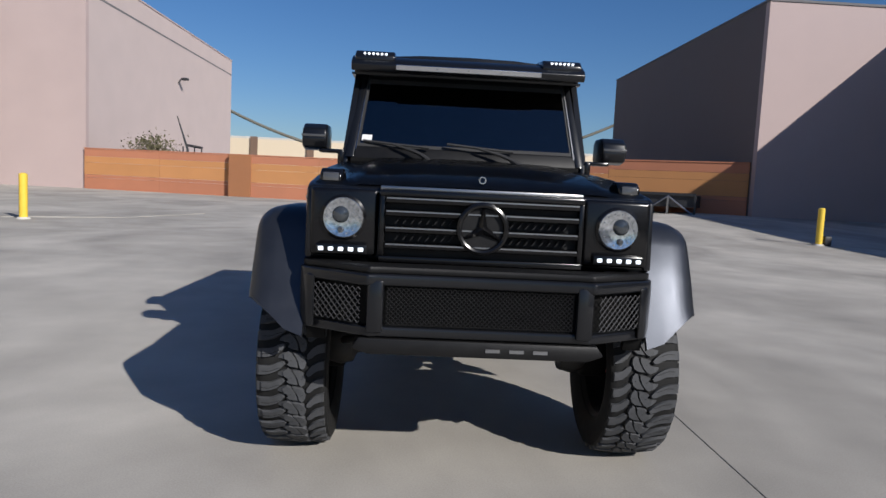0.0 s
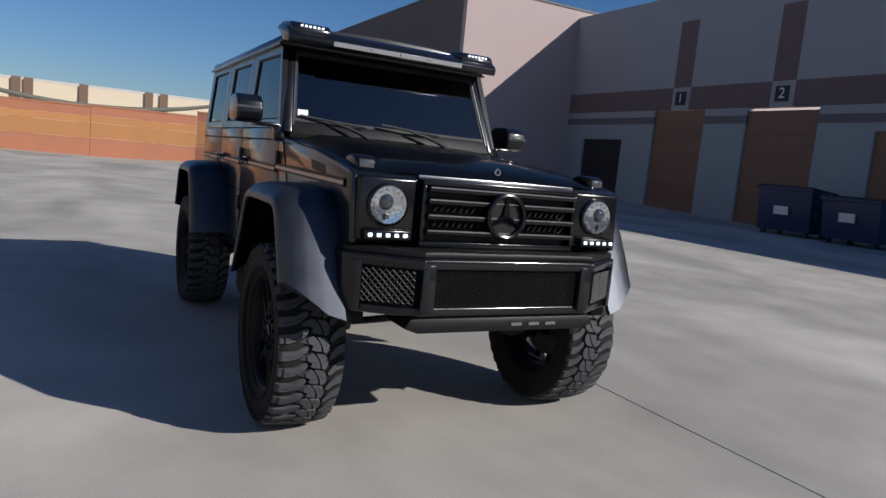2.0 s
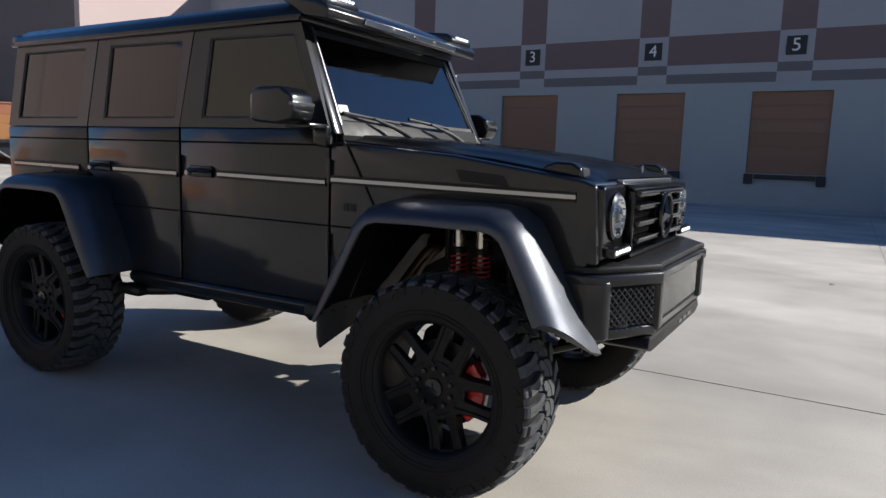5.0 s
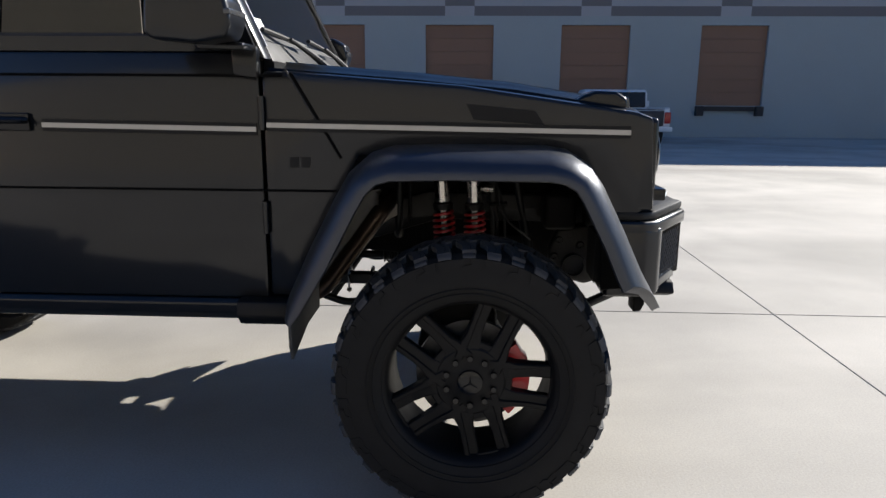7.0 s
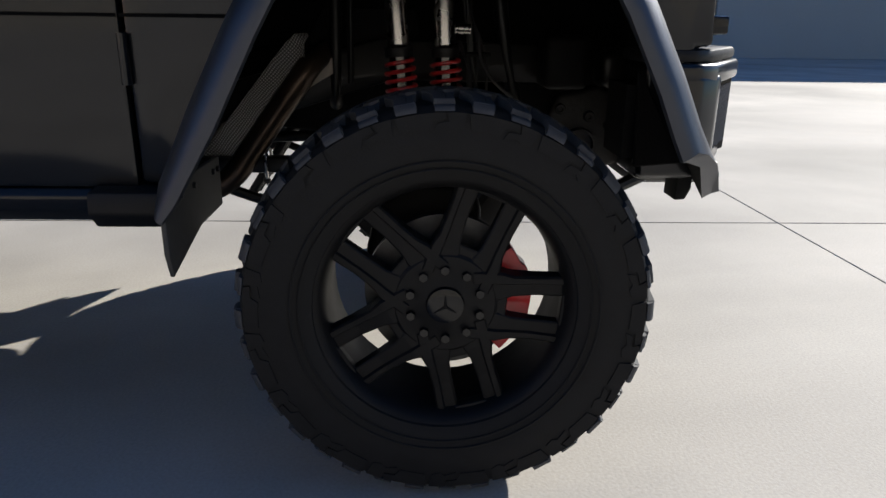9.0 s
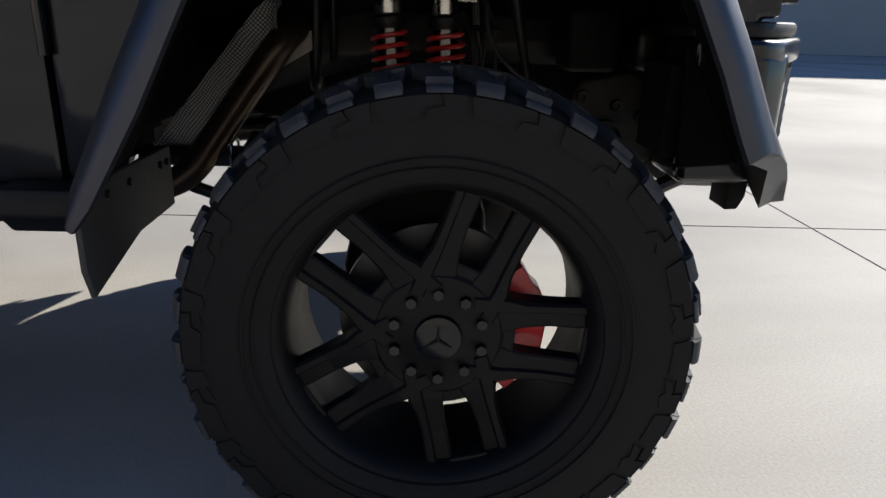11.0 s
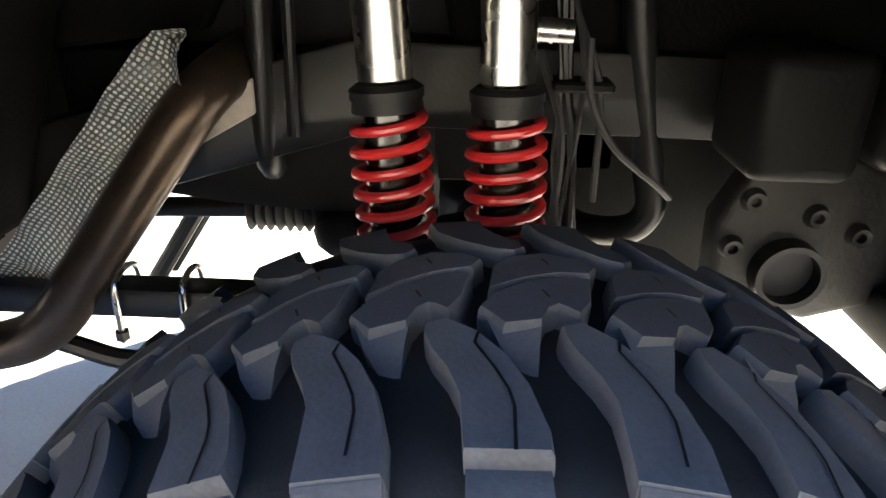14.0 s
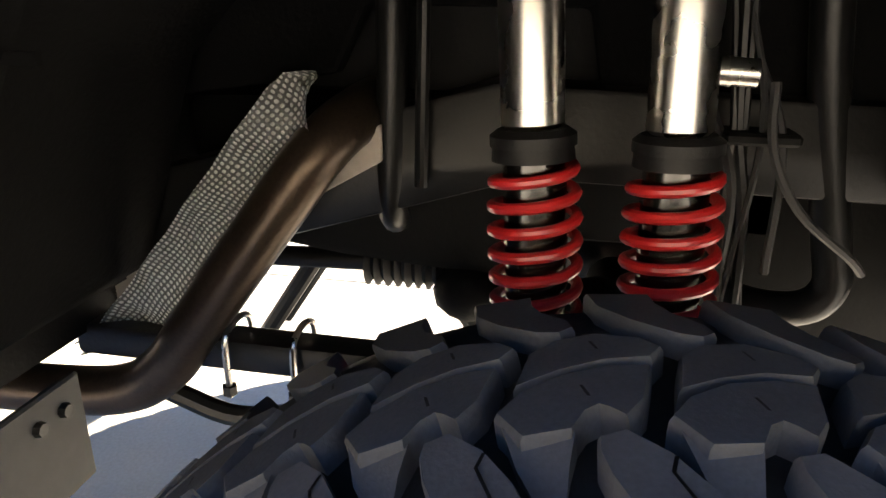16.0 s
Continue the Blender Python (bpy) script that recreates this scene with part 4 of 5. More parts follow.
# front panel, lamps, grille
part("front_panel", bev(prism([(-0.535, 1.00), (-0.56, 1.03), (-0.545, 1.33), (-0.50, 1.345), (-0.48, 1.00)], -0.742, 0.742), 0.01, 2), PAINT, car, "", True)
for sd in (-1, 1):
    hl = part("headlamp_unit", bev(B(*sorted((sd * 0.445, sd * 0.735)), -0.612, -0.55, 1.035, 1.325), 0.018, 3), GLOSS, car, "gloss black square headlamp surround", True)
    hl.matrix_basis = Matrix.Translation((0, 0.03, 0))
    cx, cz = sd * 0.592, 1.20
    bm = lathe([(0, 0.098), (-0.012, 0.098), (-0.018, 0.088), (0, 0.084)], 40)
    o = part("bezel", bm, GLOSS, hl, "", True)
    M = Matrix.Translation((cx, -0.612, cz)) @ Matrix.Rotation(radians(90), 4, "Z")
    o.matrix_basis = M
    bm = lathe([(-0.014, 0.0), (-0.014, 0.04), (-0.016, 0.06), (-0.020, 0.083), (-0.016, 0.087), (0.01, 0.087)], 40, closed=False)
    o = part("reflector", bm, LAMPG, hl, "bright round lamp reflector", True)
    o.matrix_basis = M
    bm = lathe([(-0.032, 0.0), (-0.030, 0.018), (-0.024, 0.030), (-0.014, 0.036), (-0.010, 0.042), (0.0, 0.042)], 32, closed=False)
    o = part("projector_lens", bm, LENS, hl, "dark projector lens", True)
    o.matrix_basis = Matrix.Translation((cx + sd * 0.012, -0.612, cz + 0.012)) @ Matrix.Rotation(radians(90), 4, "Z")
    bm = bmesh.new()
    cyl(bm, (cx + sd * 0.01, -0.63, cz - 0.052), (cx + sd * 0.01, -0.645, cz - 0.052), 0.014, 0.010, 14)
    part("side_light", bm, LENS, hl)
    for k in range(14):
        a = 2 * math.pi * k / 14
        bm = bmesh.new()
        cyl(bm, (cx + 0.068 * math.cos(a), -0.63, cz + 0.068 * math.sin(a)), (cx + 0.068 * math.cos(a), -0.636, cz + 0.068 * math.sin(a)), 0.004, 0.003, 6)
        part("ring_led", bm, LAMPG, hl)
    drl = part("daylight_bar", bev(B(*sorted((sd * 0.485, sd * 0.705)), -0.655, -0.61, 1.047, 1.088), 0.006, 2), GLOSS, hl, "", True)
    for k in range(5):
        x = sd * (0.512 + 0.042 * k)
        part("led", bev(B(x - 0.011, x + 0.011, -0.660, -0.652, 1.059, 1.076), 0.006, 2), LED, drl, "bright white led", True)

gr = part("grille", bev(B(-0.437, 0.437, -0.60, -0.54, 1.02, 1.325), 0.006), PLASTIC, car, "black slatted grille")
part("grille_surround", bev(B(-0.437, 0.437, -0.645, -0.60, 1.300, 1.325), 0.005, 2), GLOSS, gr, "", True)
part("grille_surround", bev(B(-0.437, 0.437, -0.645, -0.60, 1.02, 1.045), 0.005, 2), GLOSS, gr, "", True)
for sd in (-1, 1):
    part("grille_surround", bev(B(*sorted((sd * 0.415, sd * 0.437)), -0.645, -0.60, 1.046, 1.299), 0.005, 2), GLOSS, gr, "", True)
for k, z in enumerate((1.085, 1.155, 1.225, 1.28)):
    sl = part("slat", bev(prism([(-0.61, z - 0.012), (-0.662, z - 0.006), (-0.665, z + 0.016), (-0.61, z + 0.022)], -0.412, 0.412), 0.004, 2), GLOSS, gr, "gloss black grille slat", True)
    part("slat_trim", B(-0.408, 0.408, -0.668, -0.664, z + 0.010, z + 0.016), ALU, sl, "thin bright line")
    if k in (1, 2):
        for j in range(8):
            for sd in (-1, 1):
                x = sd * (0.13 + 0.033 * j)
                bm = prism([(x - 0.012, z - 0.040), (x - 0.005, z - 0.040), (x + 0.012, z - 0.016), (x + 0.005, z - 0.016)], -0.635, -0.61, "y")
                part("louvre", bm, PLASTIC, sl)
bm = tube([(0.10 * math.cos(a), -0.675, 1.18 + 0.10 * math.sin(a)) for a in [2 * math.pi * k / 40 for k in range(40)]], 0.013, 8, closed=True)
em = part("emblem", bm, GLOSS, gr, "gloss black round emblem", True)
bm = lathe([(0, 0), (0, 0.088), (0.02, 0.09), (0.05, 0.085)], 32, closed=False)
o = part("emblem_back", bm, PLASTIC, em)
o.matrix_basis = Matrix.Translation((0, -0.664, 1.18)) @ Matrix.Rotation(radians(90), 4, "Z")
bm = bmesh.new()
for k in range(3):
    a = radians(90 + 120 * k)
    cyl(bm, (0, -0.678, 1.18), (0.093 * math.cos(a), -0.672, 1.18 + 0.093 * math.sin(a)), 0.020, 0.004, 4)
part("emblem_star", bm, GLOSS, em)

gr.matrix_basis = Matrix.Translation((0, 0.03, 0))

# front bumper
bp = [(-0.775, -0.42), (-0.775, -0.545), (-0.745, -0.595), (-0.47, -0.765), (-0.42, -0.75), (0.42, -0.75), (0.47, -0.765), (0.745, -0.595), (0.775, -0.545), (0.775, -0.42), (0.60, -0.42), (0.55, -0.60), (-0.55, -0.60), (-0.60, -0.42)]
bump = part("front_bumper", bev(prism(bp, 0.935, 0.985, "z"), 0.012, 3), PAINT, car, "black off-road front bumper", True)
part("bumper_step", bev(prism(bp, 0.985, 1.015, "z"), 0.01, 2), PLASTIC, bump, "", True).scale = (0.985, 0.985, 1)
low = [(-0.765, -0.42), (-0.765, -0.54), (-0.735, -0.585), (-0.46, -0.745), (-0.42, -0.735), (0.42, -0.735), (0.46, -0.745), (0.735, -0.585), (0.765, -0.54), (0.765, -0.42), (0.60, -0.42), (0.55, -0.58), (-0.55, -0.58), (-0.60, -0.42)]
part("bumper_lip", bev(prism(low, 0.72, 0.765, "z"), 0.012, 3), PAINT, bump, "", True)
part("bumper_core", prism([(x * 0.97, y + 0.03) for x, y in low], 0.765, 0.935, "z"), UNDER, bump)
for x0, x1 in ((-0.47, -0.40), (0.40, 0.47)):
    part("bumper_post", bev(B(x0, x1, -0.757, -0.68, 0.74, 0.96), 0.012, 2), PAINT, bump, "", True)
for sd in (-1, 1):
    part("bumper_corner", bev(prism([(sd * 0.775, -0.42), (sd * 0.775, -0.55), (sd * 0.735, -0.61), (sd * 0.70, -0.625), (sd * 0.71, -0.57), (sd * 0.72, -0.42)], 0.725, 0.96, "z"), 0.014, 3), PAINT, bump, "", True)


def mesh_grid(x0, x1, z0, z1, y, step, bm):
    """A woven lattice of fine diagonal bars."""
    w, h = x1 - x0, z1 - z0
    for s in (-1, 1):
        k = -h
        while k < w:
            a, b = max(0, k), min(w, k + h)
            if b - a > 0.01:
                za, zb = a - k, b - k
                if s < 0:
                    za, zb = h - za, h - zb
                cyl(bm, (x0 + a, y - s * 0.001, z0 + za), (x0 + b, y - s * 0.001, z0 + zb), 0.0022, None, 4, False)
            k += step
    return bm


part("intake_mesh", mesh_grid(-0.39, 0.39, 0.77, 0.93, -0.733, 0.020, bmesh.new()), PLASTIC, bump, "black mesh over the centre intake")
for sd in (-1, 1):
    o = part("intake_mesh", mesh_grid(0, 0.25, 0, 0.15, 0, 0.030, bmesh.new()), MESHM, bump, "wire mesh over the corner intake")
    o.matrix_basis = Matrix.Translation((sd * 0.605, -0.672, 0.775)) @ Matrix.Rotation(sd * radians(31), 4, "Z") @ Matrix.Translation((-0.125, 0, 0))
skid = part("skid_plate", bev(prism([(-0.50, 0.715), (-0.53, 0.67), (-0.46, 0.645), (0.46, 0.645), (0.53, 0.67), (0.50, 0.715)], -0.735, -0.50, "y"), 0.01, 2), PLASTIC, car, "black skid plate with slots", True)
for x in (0.06, 0.16, 0.26):
    part("slot", B(x - 0.03, x + 0.03, -0.739, -0.734, 0.672, 0.686), ALU, skid, "bright slot")


# wide wheel arch flares
def flare(sd, yc, rear):
    """A moulded flare: a rounded arch of constant section that narrows at the toe."""
    path = [(-0.563, 0.652), (-0.482, 0.787), (-0.403, 0.950), (-0.328, 1.096), (-0.300, 1.138), (-0.254, 1.165), (-0.20, 1.174), (0.10, 1.175), (0.282, 1.170), (0.335, 1.154), (0.377, 1.117), (0.416, 1.05), (0.506, 0.877), (0.588, 0.727), (0.610, 0.682)]
    if rear:
        path = [(-a, b) for a, b in path[::-1]]
    path = [Vector((0, a, b)) for a, b in path]
    n = len(path)
    sec = [(0.752, 0.060), (0.83, 0.058), (0.90, 0.054), (0.95, 0.045), (0.985, 0.029), (1.008, 0.008), (1.018, -0.012), (1.019, -0.030), (1.010, -0.034), (1.000, -0.020), (0.96, 0.010), (0.752, 0.036)]
    bm = bmesh.new()
    rings = []
    for i, p in enumerate(path):
        d = (path[min(n - 1, i + 1)] - path[max(0, i - 1)]).normalized()
        nrm = Vector((0, -d.z, d.y))
        slant = {0: 0.20, 1: 0.09}.get(i if not rear else n - 1 - i, 0.0)
        thin = {0: 0.45, 1: 0.8}.get(n - 1 - i if not rear else i, 1.0)
        back = d if not rear else -d
        ring = []
        for x, o in sec:
            # the toe's outer corner is cut back at a slant
            cut = back * (slant * min(1.0, max(0.0, (x - 0.80) / 0.21)))
            ring.append(bm.verts.new((sd * x, p.y + nrm.y * o * thin + cut.y + yc, p.z + nrm.z * o * thin + cut.z)))
        rings.append(ring)
    m = len(sec)
    for a, b in zip(rings, rings[1:]):
        for k in range(m):
            f = bm.faces.new((a[k], a[(k + 1) % m], b[(k + 1) % m], b[k]))
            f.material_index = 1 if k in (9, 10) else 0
    for end in (rings[0][::-1], rings[-1]):
        bm.faces.new(end)
    bmesh.ops.recalc_face_normals(bm, faces=bm.faces)
    return bm


for sd in (-1, 1):
    for yc, rear in ((0, False), (2.85, True)):
        fl = part("wheel_flare", flare(sd, yc, rear), SATIN, car, "satin dark grey wide wheel flare", True)
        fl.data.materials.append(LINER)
    # rubber flap behind the front wheel, with bolts
    fl = part("mud_flap", bev(prism([(sd * 0.575, 0.735), (sd * 0.985, 0.735), (sd * 0.985, 0.60), (sd * 0.965, 0.545), (sd * 0.76, 0.60), (sd * 0.575, 0.605)], 0.602, 0.612, "y"), 0.003, 1), FLAPG, car, "stiff black rubber mud flap")
    for x in (0.605, 0.64, 0.79, 0.88, 0.96):
        bm = bmesh.new()
        cyl(bm, (sd * x, 0.604, 0.705), (sd * x, 0.595, 0.705), 0.009, 0.007, 8)
        part("bolt", bm, UNDERG, fl)

# mirrors
for sd in (-1, 1):
    prof = [(0.755, 1.55), (0.735, 1.60), (0.75, 1.665), (0.81, 1.70), (0.95, 1.70), (0.99, 1.675), (1.0, 1.565), (0.975, 1.545), (0.84, 1.535)]
    mir = part("door_mirror", bev(prism(prof, sd * 0.855, sd * 1.005), 0.034, 5), PAINT, car, "large black door mirror", True)
    part("mirror_glass", bev(B(*sorted((sd * 0.872, sd * 0.988)), 1.002, 1.006, 1.56, 1.67), 0.001, 1), CHROME, mir, "mirror glass")
    part("mirror_arm", bev(prism([(0.735, 1.522), (0.735, 1.546), (0.90, 1.548), (0.88, 1.525)], sd * 0.75, sd * 0.90), 0.010, 2), GLOSS, mir, "black mirror arm", True)
    part("mirror_foot", bev(prism([(0.735, 1.44), (0.73, 1.54), (0.82, 1.545), (0.815, 1.45)], sd * 0.745, sd * 0.785), 0.012, 2), GLOSS, mir, "", True)
    part("repeater", bev(B(*sorted((sd * 0.86, sd * 1.008)), 0.735, 0.755, 1.615, 1.632), 0.004, 2), AMBER, mir, "slim mirror turn repeater", True)

# side exhaust tips ahead of the rear wheels
for sd in (-1, 1):
    ex = part("side_exhaust", tube(smooth_path([(sd * 0.48, 1.90, 0.60), (sd * 0.60, 2.05, 0.575), (sd * 0.69, 2.22, 0.567), (sd * 0.72, 2.39, 0.565)], 5), 0.032, 14), UNDERG, car, "black twin side exhaust", True)
    part("exhaust_tip", bev(B(*sorted((sd * 0.655, sd * 0.765)), 2.17, 2.38, 0.535, 0.595), 0.022, 3), UNDERG, ex, "", True)

# cabin interior
# floor and firewall: plain dark boxes added to block light through the body
part("floor_pan", B(-0.70, 0.70, 0.72, 3.45, 0.69, 0.74), UNDER, car)
part("firewall", B(-0.70, 0.70, 0.70, 0.735, 0.74, 1.50), UNDER, car)
part("dashboard", bev(B(-0.68, 0.68, 0.74, 1.06, 1.40, 1.53), 0.03, 3), LEATHER, car, "", True)
for x in (-0.36, 0.36):
    st = part("front_seat", bev(B(x - 0.24, x + 0.24, 1.25, 1.75, 1.0, 1.16), 0.05, 3), LEATHER, car, "dark leather seat", True)
    part("backrest", bev(prism([(1.66, 1.12), (1.80, 1.12), (1.92, 1.72), (1.80, 1.74)], x - 0.23, x + 0.23), 0.04, 3), LEATHER, st, "", True)
    part("headrest", bev(B(x - 0.13, x + 0.13, 1.84, 1.93, 1.75, 1.93), 0.03, 3), LEATHER, st, "", True)
bm = tube([(0.36 + 0.185 * math.cos(a), 1.16 + 0.06 * math.sin(a), 1.56 + 0.175 * math.sin(a)) for a in [2 * math.pi * k / 32 for k in range(32)]], 0.015, 8, closed=True)
swl = part("steering_wheel", bm, LEATHER, car, "dark steering wheel", True)
part("wheel_boss", bev(B(0.28, 0.44, 1.13, 1.18, 1.50, 1.60), 0.02, 2), LEATHER, swl, "", True)
part("rear_bench", bev(B(-0.62, 0.62, 2.55, 2.70, 1.0, 1.68), 0.05, 3), LEATHER, car, "", True)
part("inside_mirror", bev(B(-0.11, 0.11, 0.96, 0.985, 1.86, 1.92), 0.008, 2), BLACK, car, "", True)

# -- chassis, seen through the wheel arch --
# engine bay: a solid dark box, added to block light
part("engine_bay", B(-0.26, 0.26, -0.50, 0.70, 1.0, 1.34), UNDER, car)
part("sump", bev(B(-0.20, 0.16, -0.20, 0.55, 0.78, 1.02), 0.04), UNDER, car, "", True)
part("transfer_box", bev(B(-0.22, 0.25, 1.0, 1.9, 0.52, 0.70), 0.05, 2), UNDER, car, "", True)
part("silencer", bev(B(-0.62, -0.34, 1.75, 2.45, 0.535, 0.655), 0.05, 3), UNDER, car, "dark underfloor exhaust box", True)
for sd in (-1, 1):
    part("frame_rail", bev(prism([(-0.60, 0.90), (-0.60, 1.0), (0.20, 1.02), (0.62, 0.90), (1.0, 0.79), (3.40, 0.79), (3.40, 0.68), (0.95, 0.67), (0.58, 0.78), (0.16, 0.91)], sd * 0.25, sd * 0.34), 0.006), UNDERG, car, "", True)
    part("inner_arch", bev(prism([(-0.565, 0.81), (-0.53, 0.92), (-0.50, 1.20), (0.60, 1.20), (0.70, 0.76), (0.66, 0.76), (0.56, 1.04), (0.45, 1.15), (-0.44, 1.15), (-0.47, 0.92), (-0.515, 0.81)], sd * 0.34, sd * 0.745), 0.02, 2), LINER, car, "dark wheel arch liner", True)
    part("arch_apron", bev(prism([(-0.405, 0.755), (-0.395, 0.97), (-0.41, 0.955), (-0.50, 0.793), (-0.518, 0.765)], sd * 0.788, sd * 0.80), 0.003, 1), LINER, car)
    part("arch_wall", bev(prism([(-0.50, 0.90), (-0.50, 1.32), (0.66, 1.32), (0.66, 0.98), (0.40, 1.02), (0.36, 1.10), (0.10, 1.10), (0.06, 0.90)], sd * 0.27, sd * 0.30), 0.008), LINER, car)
    # two dark plates added to cover bright ground in the camera's view
    part("steering_box", bev(prism([(0.10, 0.73), (0.10, 1.0), (0.66, 0.98), (0.66, 0.775), (0.44, 0.745), (0.30, 0.735)], sd * 0.10, sd * 0.22), 0.02, 2), UNDER, car, "", True)
    part("track_bracket", bev(prism([(-0.46, 0.66), (-0.46, 1.12), (-0.02, 1.12), (0.02, 0.80), (0.0, 0.62), (-0.40, 0.62)], sd * 0.17, sd * 0.20), 0.01, 2), UNDER, car, "", True)
    part("rear_inner_arch", prism([(2.25, 0.74), (2.33, 1.20), (3.30, 1.20), (3.45, 0.80), (3.42, 0.80), (3.26, 1.15), (2.40, 1.15), (2.30, 0.74)], sd * 0.40, sd * 0.75), LINER, car)
    for yc in (0.0, 2.85):
        bm = lathe([(0, 0.0), (0, 0.105), (0.06, 0.12), (0.12, 0.105), (0.14, 0.06), (0.20, 0.05), (0.20, 0)], 20, closed=False)
        o = part("wheel_knuckle", bm, CAST, car, "grey cast portal axle end", True)
        o.matrix_basis = Matrix.Translation((sd * 0.70 if sd < 0 else 0.50, yc + WY, 0.52))
for yc in (0.0, 2.85):
    bm = bmesh.new()
    cyl(bm, (-0.62, yc + WY, 0.66), (0.62, yc + WY, 0.66), 0.045, None, 20)
    ax = part("axle_tube", bm, UNDERG, car, "", True)
    bm = bmesh.new()
    bmesh.ops.create_uvsphere(bm, u_segments=20, v_segments=12, radius=0.14, matrix=Matrix.Translation((0.12, yc + WY, 0.66)))
    part("differential", bm, UNDERG, ax, "", True)

for sd in (-1, 1):
    # twin coil-over dampers
    for y, dy in ((0.140, 0.012), (0.023, 0.006)):
        top = Vector((sd * 0.535, y + dy * 2, 1.34))
        end = Vector((sd * 0.548, y, 1.012))
        low = end + (end - top).normalized() * 0.34
        dn = (low - end).normalized()
        bm = bmesh.new()
        cyl(bm, top, end, 0.0265, None, 32)
        dm = part("damper", bm, CHROME, car, "polished steel damper tube", True)
        bm = bmesh.new()
        cyl(bm, end, end + dn * 0.004, 0.0265, 0.0225, 32)
        cyl(bm, end + dn * 0.004, end + dn * 0.017, 0.0225, 0.012, 32)
        part("damper_tip", bm, CHROME, dm, "", True)
        bm = bmesh.new()
        cyl(bm, end + dn * 0.004, end + dn * 0.009, 0.030, 0.0365, 32)
        cyl(bm, end + dn * 0.009, end + dn * 0.018, 0.0365, None, 32)
        cyl(bm, end + dn * 0.018, end + dn * 0.030, 0.034, 0.0355, 32)
        part("spring_seat", bm, PLASTIC, dm, "black spring seat", True)
        bm = bmesh.new()
        cyl(bm, end + dn * 0.020, low, 0.0265, None, 28)
        part("damper_body", bm, DARKROD, dm, "dark polished damper body", True)
        for q in range(4):
            bm = bmesh.new()
            cyl(bm, end + dn * (0.052 + 0.042 * q), end + dn * (0.060 + 0.042 * q), 0.0278, None, 28)
            part("damper_collar", bm, DARKROD, dm, "", True)
        sx = Vector((0, 1, 0)).cross(dn).normalized()
        sy = dn.cross(sx)
        turns, pitch, r = 8, 0.0212, 0.0368
        pts = []
        for k in range(turns * 20 + 1):
            a = 2 * math.pi * k / 20 + math.pi
            pts.append(end + dn * (0.033 + pitch * k / 20) + (sx * math.cos(a) + sy * math.sin(a)) * (r - 0.003 * max(0, 1 - k / 40)))
        part("coil_spring", tube(pts, 0.0052, 10), REDP, dm, "red coil spring", True)
    rs = bmesh.new()
    cyl(rs, (sd * 0.47, 0.002, 1.052), (sd * 0.47, -0.046, 1.050), 0.0125, None, 20)
    cyl(rs, (sd * 0.47, -0.021, 1.051), (sd * 0.47, -0.024, 1.051), 0.0135, None, 20)
    part("damper_fitting", rs, CHROME, car, "small bright steel fitting", True)
    # bent bronzed pipe and its woven heat shield
    part("bent_pipe", tube(smooth_path([(sd * 0.22, 0.355, 0.985), (sd * 0.32, 0.362, 0.978), (sd * 0.385, 0.388, 0.95), (sd * 0.415, 0.437, 0.88), (sd * 0.418, 0.555, 0.722), (sd * 0.42, 0.606, 0.654), (sd * 0.42, 0.665, 0.614), (sd * 0.42, 0.76, 0.597), (sd * 0.42, 1.0, 0.585)], 6), 0.034, 18), PIPE, car, "bronzed bent steel pipe", True)
    bm = bmesh.new()
    rows = []
    c = [(0.372, 1.035), (0.40, 1.032), (0.43, 1.005), (0.50, 0.92), (0.57, 0.835), (0.64, 0.75), (0.70, 0.685), (0.745, 0.655)]
    wdt = [0.012, 0.034, 0.078, 0.104, 0.112, 0.100, 0.034, 0.012]
    fine = []
    for (p0, w0), (p1, w1) in zip(zip(c, wdt), list(zip(c, wdt))[1:]):
        fine += [(p0[0] + (p1[0] - p0[0]) * j / 4, p0[1] + (p1[1] - p0[1]) * j / 4, w0 + (w1 - w0) * j / 4) for j in range(4)]
    for i, (y, z, w) in enumerate(fine):
        # shallow dents and a rolled outer edge
        dent = 0.007 * math.sin(i * 0.9) * math.sin(i * 0.37 + 1)
        rows.append([bm.verts.new((sd * (0.415 - (0.020 + dent) * math.sin(math.pi * q / 8) - 0.004 * math.sin(i * 1.7 + q)), y - w * q / 8 * 0.72 + 0.02, z - w * q / 8 * 0.72)) for q in range(9)])
    for a, b in zip(rows, rows[1:]):
        for q in range(8):
            bm.faces.new((a[q], a[q + 1], b[q + 1], b[q]))
    bmesh.ops.solidify(bm, geom=bm.faces, thickness=0.0015)
    part("heat_shield", bm, SHIELD, car, "embossed silver heat shield", True)
    part("hub_carrier", bev(prism([(WY + a, 0.4655 + b) for a, b in ((0.0, -0.09), (-0.09, 0.04), (-0.09, 0.19), (-0.02, 0.24), (0.08, 0.245), (0.16, 0.19), (0.19, 0.06), (0.11, -0.06))], sd * 0.62, sd * 0.76), 0.02, 3), UNDER, car, "dark portal hub carrier", True)
    # frame flange coloured pale to look lit; brake hose post, sway bar, steering rods
    part("frame_flange", bev(prism([(0.33, 0.925), (0.33, 0.970), (0.80, 0.698), (0.80, 0.655)], sd * 0.343, sd * 0.352), 0.003), FRAMETAN, car, "frame flange coloured pale tan, as if lit")
    part("bracket_post", tube(smooth_path([(sd * 0.33, 0.32, 1.20), (sd * 0.33, 0.322, 1.0), (sd * 0.325, 0.325, 0.87), (sd * 0.29, 0.33, 0.835)], 5), 0.019, 12), UNDERG, car, "", True)
